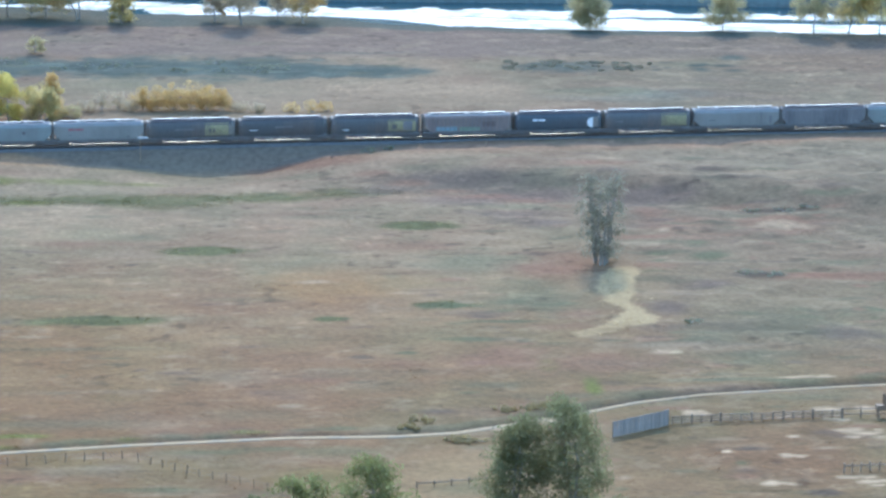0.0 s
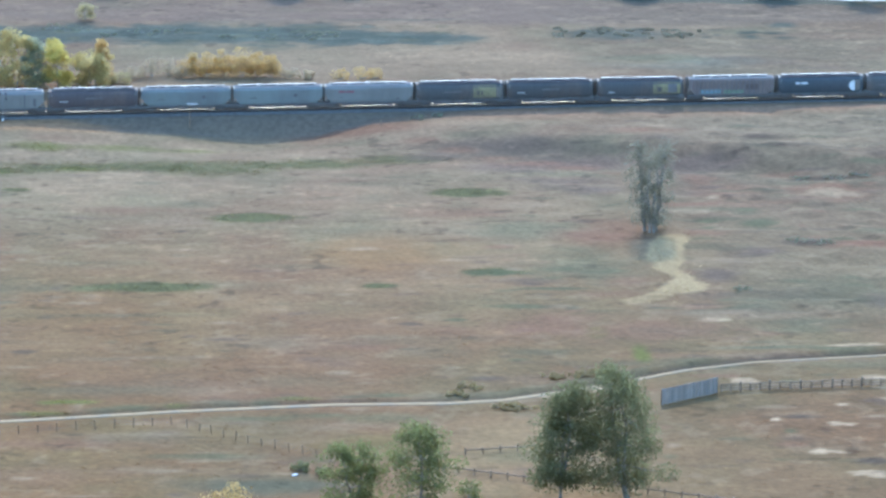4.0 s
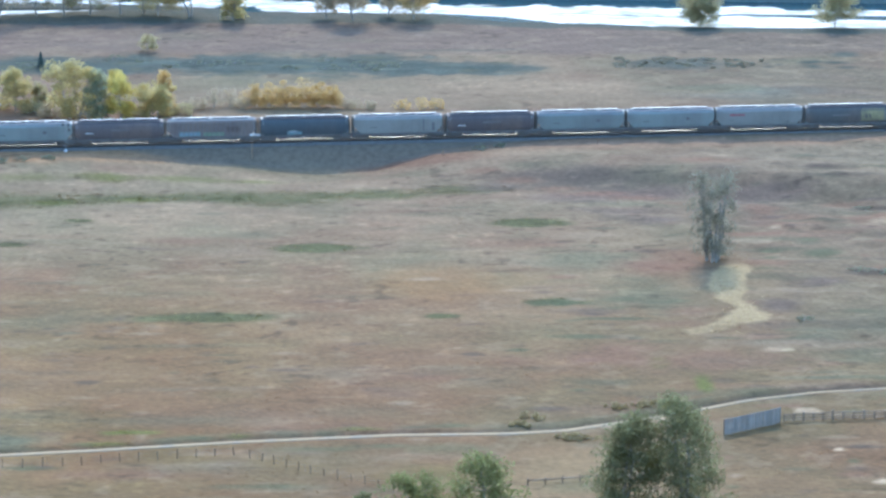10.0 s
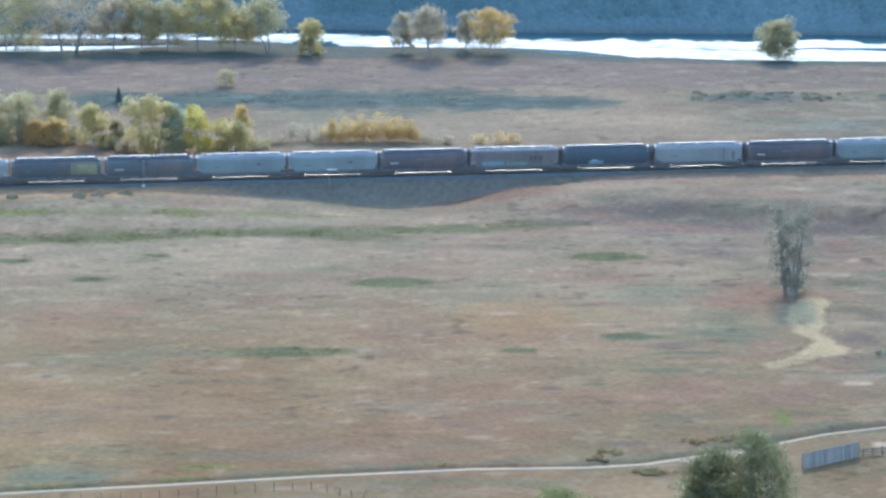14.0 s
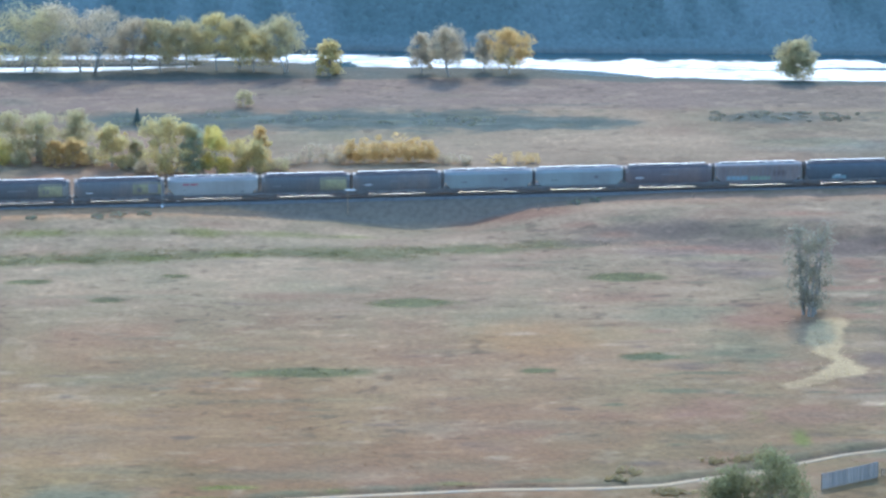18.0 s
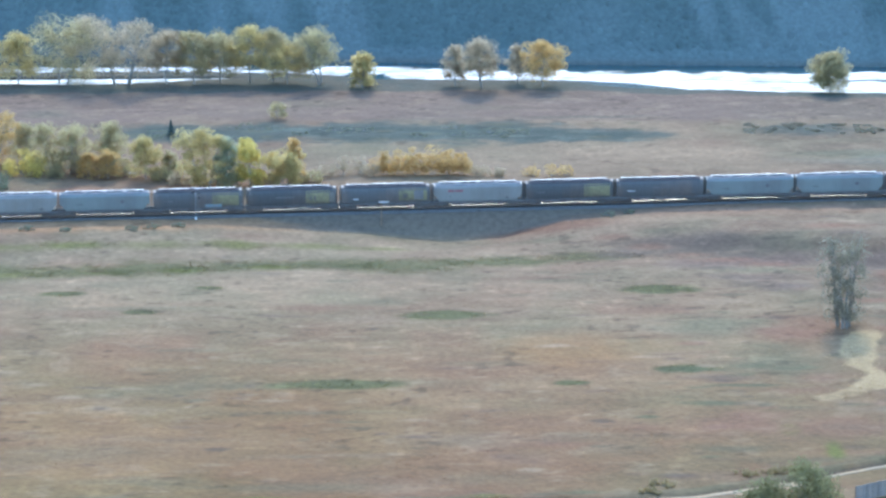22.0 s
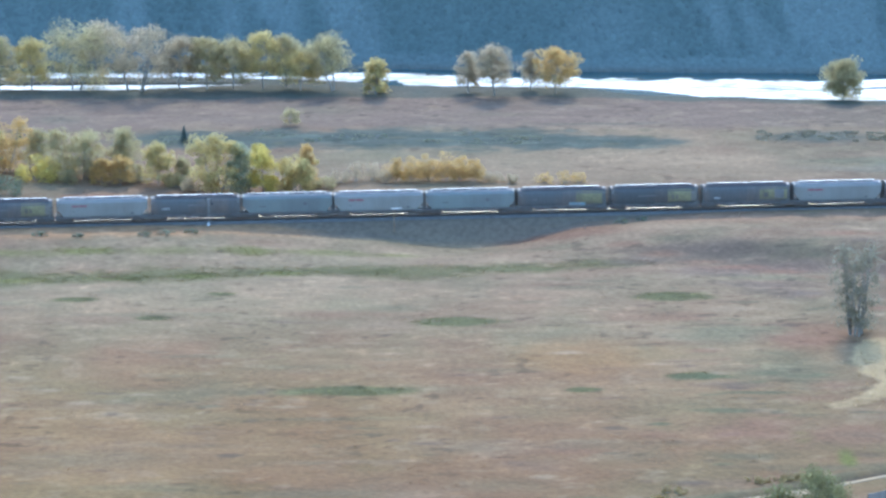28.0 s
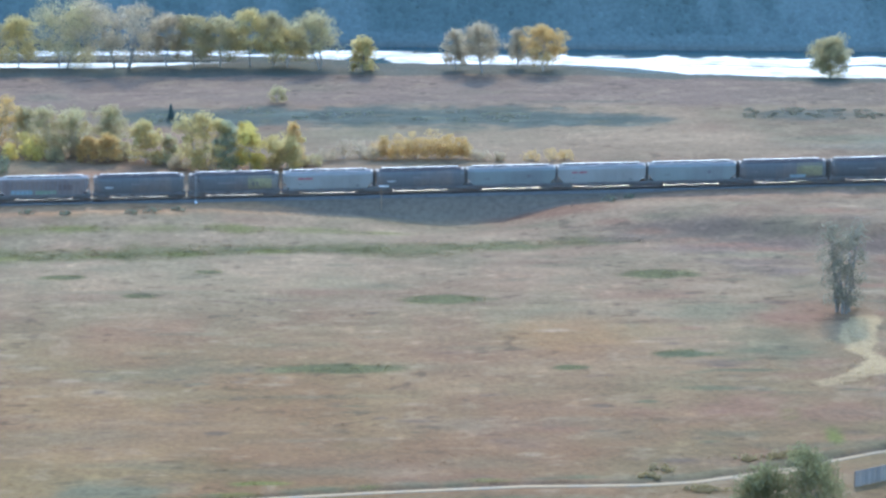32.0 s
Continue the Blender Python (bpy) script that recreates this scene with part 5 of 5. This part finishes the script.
for k in range(34):
    x = 70 + 32 * rng.random() ** 1.3
    shrub("sage_bush", x, 776.5 + 5.5 * (2 * rng.random() - 1), 0.3 + 0.35 * rng.random(), 1.4 + 2.2 * rng.random(), M_LEAF_DUSKY, "low grey sage bush in the far meadow", "sage bushes in the far meadow", 200 + k, 150, 0.16)
for k in range(14):
    x = -62 + 112 * rng.random()
    shrub("meadow_bush", x, 768 + 15 * rng.random(), 0.3 + 0.3 * rng.random(), 5 + 4 * rng.random(), M_SAGE, "low blue-green brush in the far meadow", "brush in the far meadow", 260 + k, 120, 0.22)


# ---- fences, windbreak and signs ----
def wire_fence(points, spacing, tall, label, seed, sag=0.0):
    rng = np.random.default_rng(seed)
    fence = thing("wire_fence", Matrix.Identity(4), label, "fence")
    me = [Shell().tube((0, 0, -0.3), (0, 0, tall), 0.085, 0.075, 7).mesh("post", M_POST), Shell().box(0, 0, tall / 2 - 0.15, 0.12, 0.12, tall + 0.3, taper=0.85).mesh("post", M_POST)]
    tops = []
    for (x0, y0), (x1, y1) in zip(points, points[1:]):
        n = max(1, round(math.hypot(x1 - x0, y1 - y0) / spacing))
        for k in range(n):
            tops.append((x0 + (x1 - x0) * k / n, y0 + (y1 - y0) * k / n))
    tops.append(points[-1])
    heads = []
    for x, y in tops:
        z = on_ground(x, y)
        s = 0.88 + 0.24 * rng.random()
        m = pose(x, y, z, rng.normal() * 3, rng.normal() * 3, rng.random() * 90) @ Matrix.Diagonal((1, 1, s, 1))
        part("post", me[rng.integers(0, 2)], fence, at=m)
        heads.append(Vector((x, y, z)))
    for h in (0.4, 0.75, 1.05):
        w = Shell()
        for a, b in zip(heads, heads[1:]):
            w.tube(a + Vector((0, 0, h)), b + Vector((0, 0, h)), 0.006, 0.006, 3)
        part("wire", w.mesh("wire", M_WIRE), fence)
    return fence


def rail_fence(points, spacing, tall, rails, label, seed, heavy=0):
    rng = np.random.default_rng(seed)
    fence = thing("rail_fence", Matrix.Identity(4), label, "fence")
    post = Shell().box(0, 0, tall / 2 - 0.12, 0.17, 0.17, tall + 0.24, taper=0.9).mesh("post", M_RAILING)
    stout = Shell().box(0, 0, tall * 0.6 - 0.1, 0.26, 0.24, tall * 1.12 + 0.2, taper=0.95).mesh("post", M_RAILING)
    feet = []
    for (x0, y0), (x1, y1) in zip(points, points[1:]):
        n = max(1, round(math.hypot(x1 - x0, y1 - y0) / spacing))
        feet += [(x0 + (x1 - x0) * k / n, y0 + (y1 - y0) * k / n) for k in range(n)]
    feet.append(points[-1])
    p = [Vector((x, y, on_ground(x, y))) for x, y in feet]
    for k, q in enumerate(p):
        part("post", stout if heavy and k % heavy == heavy - 1 else post, fence, at=pose(q.x, q.y, q.z, rng.normal() * 2, rng.normal() * 2, rng.random() * 20))
    for a, b in zip(p, p[1:]):
        for k in range(rails):
            h = tall * (k + 0.75) / (rails + 0.1)
            d = (b - a)
            s = Shell()
            j = Vector((0, -0.12, h + rng.normal() * 0.02))
            s.tube(a + j - d * 0.05, b + j + d * 0.05, 0.095, 0.08, 6)
            part("rail", s.mesh("rail", M_RAILING), fence)
    return fence


wire_fence([(-75, 486.5), (-45.2, 488.9), (-34, 490.3), (-23.3, 492.6), (-9.8, 494.6)], 2.85, 1.3, "old wire fence on grey wooden posts along the road", 301)
wire_fence([(-7.5, 493.0), (1.1, 485.8), (10.6, 479.3), (14.5, 476.5)], 2.3, 1.25, "old wire fence on leaning wooden posts across the slope", 302)
rail_fence([(31.4, 479.8), (41.3, 481.6), (46, 482)], 2.3, 0.95, 1, "low weathered pole fence in the yard", 303)
rail_fence([(26, 473), (29.9, 471.4), (40.8, 466.2), (55.0, 461.7), (66, 457)], 2.4, 1.0, 1, "low weathered pole fence below the poplars", 304)
rail_fence([(71.1, 508.6), (78.5, 509.8), (88.0, 510.6), (97, 511.6)], 1.6, 1.25, 3, "dark weathered three-rail corral fence", 305, heavy=3)
rail_fence([(97.2, 511.7), (102.6, 512.0), (112, 512)], 2.6, 1.6, 2, "taller pole fence at a corral gate", 306)
rail_fence([(92.5, 484.5), (95, 485), (99, 485)], 1.3, 1.4, 1, "short pole fence among bleached stones", 307)
windbreak = thing("board_windbreak", Matrix.Identity(4), "tall grey board windbreak fence standing in shade", "fence")
wa, wb = Vector((61.6, 502.5, 0)), Vector((70.5, 508.3, 0))
rng = np.random.default_rng(8)
plank = [Shell().box(0, 0, 1.2, 0.2, 0.035, h, taper=0.98).mesh("board", M_BOARD) for h in (2.3, 2.38, 2.44)]
N_BOARDS = 42
turn = math.degrees(math.atan2(wb.y - wa.y, wb.x - wa.x))
for k in range(N_BOARDS):
    p = wa.lerp(wb, (k + 0.5) / N_BOARDS)
    part("board", plank[rng.integers(0, 3)], windbreak, at=pose(p.x, p.y, on_ground(p.x, p.y) + 0.02, 0, rng.normal() * 0.6, turn))
for k in range(6):
    p = wa.lerp(wb, k / 5)
    part("post", shared("wind_post", lambda: Shell().box(0, 0.12, 1.15, 0.18, 0.18, 2.6).mesh("post", M_POST)), windbreak, at=pose(p.x, p.y, on_ground(p.x, p.y) - 0.1, 0, 0, turn))
for h in (0.6, 2.2):
    s = Shell()
    for k in range(5):
        a, b = wa.lerp(wb, k / 5), wa.lerp(wb, (k + 1) / 5)
        s.tube(Vector((a.x - 0.05, a.y + 0.06, on_ground(a.x, a.y) + h)), Vector((b.x - 0.05, b.y + 0.06, on_ground(b.x, b.y) + h)), 0.05, 0.05, 5)
    part("cross_rail", s.mesh("cross_rail", M_POST), windbreak)
# loading chute at the corral
chute = thing("loading_chute", pose(104.0, 511.6, on_ground(104, 511.6), 0, 0, 4), "dark weathered board cattle chute on posts", "chute")
part("side_wall", Shell().box(0.6, 0, 2.4, 2.4, 0.06, 2.0).mesh("side_wall", M_POST), chute)
part("side_wall", Shell().box(0.6, 1.2, 2.4, 2.4, 0.06, 2.0).mesh("side_wall", M_POST), chute)
part("ramp", Shell().box(-0.6, 0.6, 1.5, 2.2, 1.2, 0.7).mesh("ramp", M_POST), chute)
for x in (-1.4, 1.6):
    for y in (0.0, 1.2):
        part("leg", Shell().box(x, y, 0.75, 0.16, 0.16, 1.6).mesh("leg", M_POST), chute)

# signal mast, sign post and markers by the line
mast = thing("signal_mast", pose(-45.5, 684.0, on_ground(-45.5, 684.0)), "slim railway signal mast with bracketed heads and a white base box", "signal")
part("mast", Shell().tube((0, 0, 0), (0, 0, 5.4), 0.075, 0.06, 8).mesh("mast", M_ALU), mast)
part("base_box", Shell().box(0, -0.1, 0.22, 0.4, 0.4, 0.44, taper=0.95).mesh("base_box", M_WHITE), mast, "white base box")
part("cross_arm", Shell().box(0.1, -0.1, 5.1, 1.5, 0.1, 0.1).mesh("cross_arm", M_ALU), mast)
part("cross_arm", Shell().box(0.35, -0.1, 4.1, 0.9, 0.08, 0.08).mesh("cross_arm", M_ALU), mast)
for x, z in ((-0.45, 5.35), (0.65, 5.35), (0.7, 4.35)):
    part("signal_head", Shell().box(x, -0.12, z, 0.36, 0.26, 0.5, taper=0.92).tube((x, -0.25, z + 0.08), (x, -0.45, z + 0.08), 0.12, 0.13, 8).mesh("signal_head", M_SIGNAL), mast, "black hooded signal head")
part("ladder", Shell().box(0.22, 0.12, 2.4, 0.04, 0.04, 4.6).box(0.52, 0.12, 2.4, 0.04, 0.04, 4.6).mesh("ladder", M_ALU), mast)
ARM = 2.3 - on_ground(-9.5, 684.6)
sign = thing("line_side_post", pose(-9.5, 684.6, on_ground(-9.5, 684.6)), "dark wooden post with a white cross arm beside the track", "sign")
part("post", Shell().box(0, 0, ARM / 2, 0.18, 0.18, ARM + 0.4, taper=0.85).mesh("post", M_POST), sign)
part("cross_arm", Shell().box(0.5, -0.12, ARM, 2.0, 0.05, 0.26).mesh("cross_arm", M_WHITE), sign, "white painted arm")
for x, y in ((27.5, 682.6), (58.0, 688.5)):
    part("post", Shell().box(0, 0, 0.5, 0.16, 0.16, 1.3, taper=0.85).mesh("post", M_POST), thing("marker_post", pose(x, y, on_ground(x, y) - 0.1), "short weathered marker post beside the railway bank", "post", "marker posts"))


# ---- scattered stones, grass and reeds ----
def grass(name, count, tall, seed, mat, where, label, blades=4, tone_by=None, gain=1.0):
    """Tufts of pointed blades over the ground."""
    rng = np.random.default_rng(seed)
    x, y, s = where(rng, count)
    z = height(x, y)
    tone = pasture(x, y) if tone_by is None else np.tile(np.array(tone_by), (len(x), 1))
    tone = np.clip(tone * gain * (0.8 + 0.4 * rng.random((len(x), 1))), 0, 0.8)
    vs, ts = [], []
    for b in range(blades):
        a = rng.random(len(x)) * 6.283
        r, h = 0.2 * s * (0.5 + rng.random(len(x))), tall * s * (0.6 + 0.7 * rng.random(len(x)))
        w = 0.07 * s + 0.03
        dx, dy = np.cos(a), np.sin(a)
        ox, oy = x + dx * r * 0.5, y + dy * r * 0.5
        vs.append(np.stack([np.c_[ox - dy * w, oy + dx * w, z - 0.03], np.c_[ox + dy * w, oy - dx * w, z - 0.03], np.c_[ox + dx * r * 1.6, oy + dy * r * 1.6, z + h]], 1))
        ts.append(np.repeat(tone[:, None, :], 3, 1))
    v, t = np.concatenate(vs).reshape(-1, 3), np.concatenate(ts).reshape(-1, 3)
    ob = new(name, array_mesh(name, v, np.arange(len(v)).reshape(-1, 3), mat, t))
    return tagged(ob, label, "grass", kind="stuff")


litter = thing("scrap_sheet", pose(7.5, 470.8, on_ground(7.5, 470.8) + 0.05, 4, -3, 20), "small bleached white sheet of scrap lying by a wet hollow", "scrap")
part("sheet", Shell().box(0, 0, 0.08, 0.8, 0.45, 0.08, taper=0.9).mesh("sheet", M_WHITE), litter)
litter = thing("scrap_sheet", pose(-61.5, 733.0, on_ground(-61.5, 733.0) + 0.1, 6, 2, 5), "small white sheet of scrap in the grass behind the railway", "scrap")
part("sheet", Shell().box(0, 0, 0.15, 2.2, 0.8, 0.3, taper=0.8).mesh("sheet", M_WHITE), litter)


def clear(x, y):
    """Where grass may grow: off the road, the track and the water."""
    d = np.abs(RAIL_Y + RAIL_SLOPE * x - y)
    return (np.abs(y - along(ROAD, x)) > 1.6) & (d > 3.4) & (y < along(SHORE_NEAR, x) - 3) & (slough(x, y) < 0.1)


def over_flat(rng, n):
    y = 447 + 245 * rng.random(n)
    x = -0.165 * y - 6 + rng.random(n) * (0.42 * y - 20)
    k = clear(x, y)
    x, y = x[k], y[k]
    return x, y, 0.6 + 0.9 * fbm(x, y, 9, 4, 3)


def over_meadow(rng, n):
    y = 694 + 140 * rng.random(n) ** 1.2
    x = -0.16 * y + rng.random(n) * 0.37 * y
    k = clear(x, y)
    x, y = x[k], y[k]
    return x, y, 0.8 + 0.8 * fbm(x, y, 9, 4, 3)


def in_patches(colours):
    def where(rng, n):
        spots = [p for p in PATCHES if any(p[0] is c for c in colours)]
        area = np.array([p[3] * p[4] for p in spots])
        k = rng.choice(len(spots), n, p=area / area.sum())
        r, a = np.sqrt(rng.random(n)) * 0.95, rng.random(n) * 6.283
        x = np.array([p[1] for p in spots])[k] + np.array([p[3] for p in spots])[k] * r * np.cos(a)
        y = np.array([p[2] for p in spots])[k] + np.array([p[4] for p in spots])[k] * r * np.sin(a)
        return x, y, 0.8 + 0.7 * rng.random(n)
    return where


grass("dry_grass", 7000, 0.09, 501, M_TUFT, over_flat, "dry tan bunch grass over the pasture", gain=1.3)
grass("meadow_grass", 3500, 0.09, 502, M_TUFT, over_meadow, "dry mauve-brown meadow grass beyond the railway", gain=1.5)
grass("rushes", 3000, 0.08, 503, M_TUFT, in_patches((C_RUSH, C_LIME)), "green rushes in damp hollows", gain=1.7)
def in_creek(rng, n):
    y = 558 + 45 * rng.random(n)
    return 71.5 + 2.2 * rng.normal(size=n) - 4 * smooth(568, 560, y), y, 0.8 + 0.7 * rng.random(n)


grass("reeds", 160, 0.07, 504, M_TUFT, in_creek, "bleached yellow reeds in the dry creek", tone_by=(0.42, 0.29, 0.15))


# ---- scrub on the steep bank across the river ----
def far_scrub(count, seed):
    """Low ragged mounds of brush lying on the slope."""
    rng = np.random.default_rng(seed)
    x = -190 + 430 * rng.random(count)
    y = along(SHORE_FAR, x) + 3 + 62 * rng.random(count)
    n, k = len(x), 7
    wide, tall = 0.5 + 0.9 * rng.random(n), 0.1 + 0.2 * rng.random(n)
    verts, faces = [np.c_[x, y, height(x, y) + tall * 1.15]], []
    for ring, (r, up) in enumerate(((0.6, 0.75), (1.0, -0.35))):
        for j in range(k):
            a = 6.283 * (j + 0.6 * rng.random(n)) / k
            w = wide * r * (0.7 + 0.5 * rng.random(n))
            px, py = x + w * np.cos(a), y + w * np.sin(a)
            verts.append(np.c_[px, py, height(px, py) + tall * up])
    idx = np.arange(n)
    for j in range(k):
        p, q = 1 + j, 1 + (j + 1) % k
        faces += [np.c_[idx, p * n + idx, q * n + idx], np.c_[p * n + idx, (p + k) * n + idx, (q + k) * n + idx], np.c_[p * n + idx, (q + k) * n + idx, q * n + idx]]
    v = np.concatenate(verts)
    # mounds take the slope's tone, painted haze included
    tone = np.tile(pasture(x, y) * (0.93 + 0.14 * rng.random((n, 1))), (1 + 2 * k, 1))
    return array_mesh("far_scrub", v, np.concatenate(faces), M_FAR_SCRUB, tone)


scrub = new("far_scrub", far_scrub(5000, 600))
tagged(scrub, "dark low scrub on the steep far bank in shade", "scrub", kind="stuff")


# ---- what moves ----
def run_of_train(t):
    """Metres that the train has gone since the start."""
    return 10.733 * t + 0.0143 * t * t + 0.1


def motions():
    turning = [(k / 30, Matrix.Rotation(run_of_train(k / 30) / 0.46, 4, "Y")) for k in range(32 * 30 + 1)]
    walk(WHEELSETS[0], turning)
    first = WHEELSETS[0].animation_data
    for w in WHEELSETS[1:]:
        w.rotation_mode = "QUATERNION"
        w.animation_data_create()
        w.animation_data.action, w.animation_data.action_slot = first.action, first.action_slot
    for car, offset in CARS:
        walk(car, [(t, TRACK @ Matrix.Translation((offset + run_of_train(t), 0, 0))) for t in (0, 4, 8, 12, 16, 20, 24, 28, 32)])


motions()
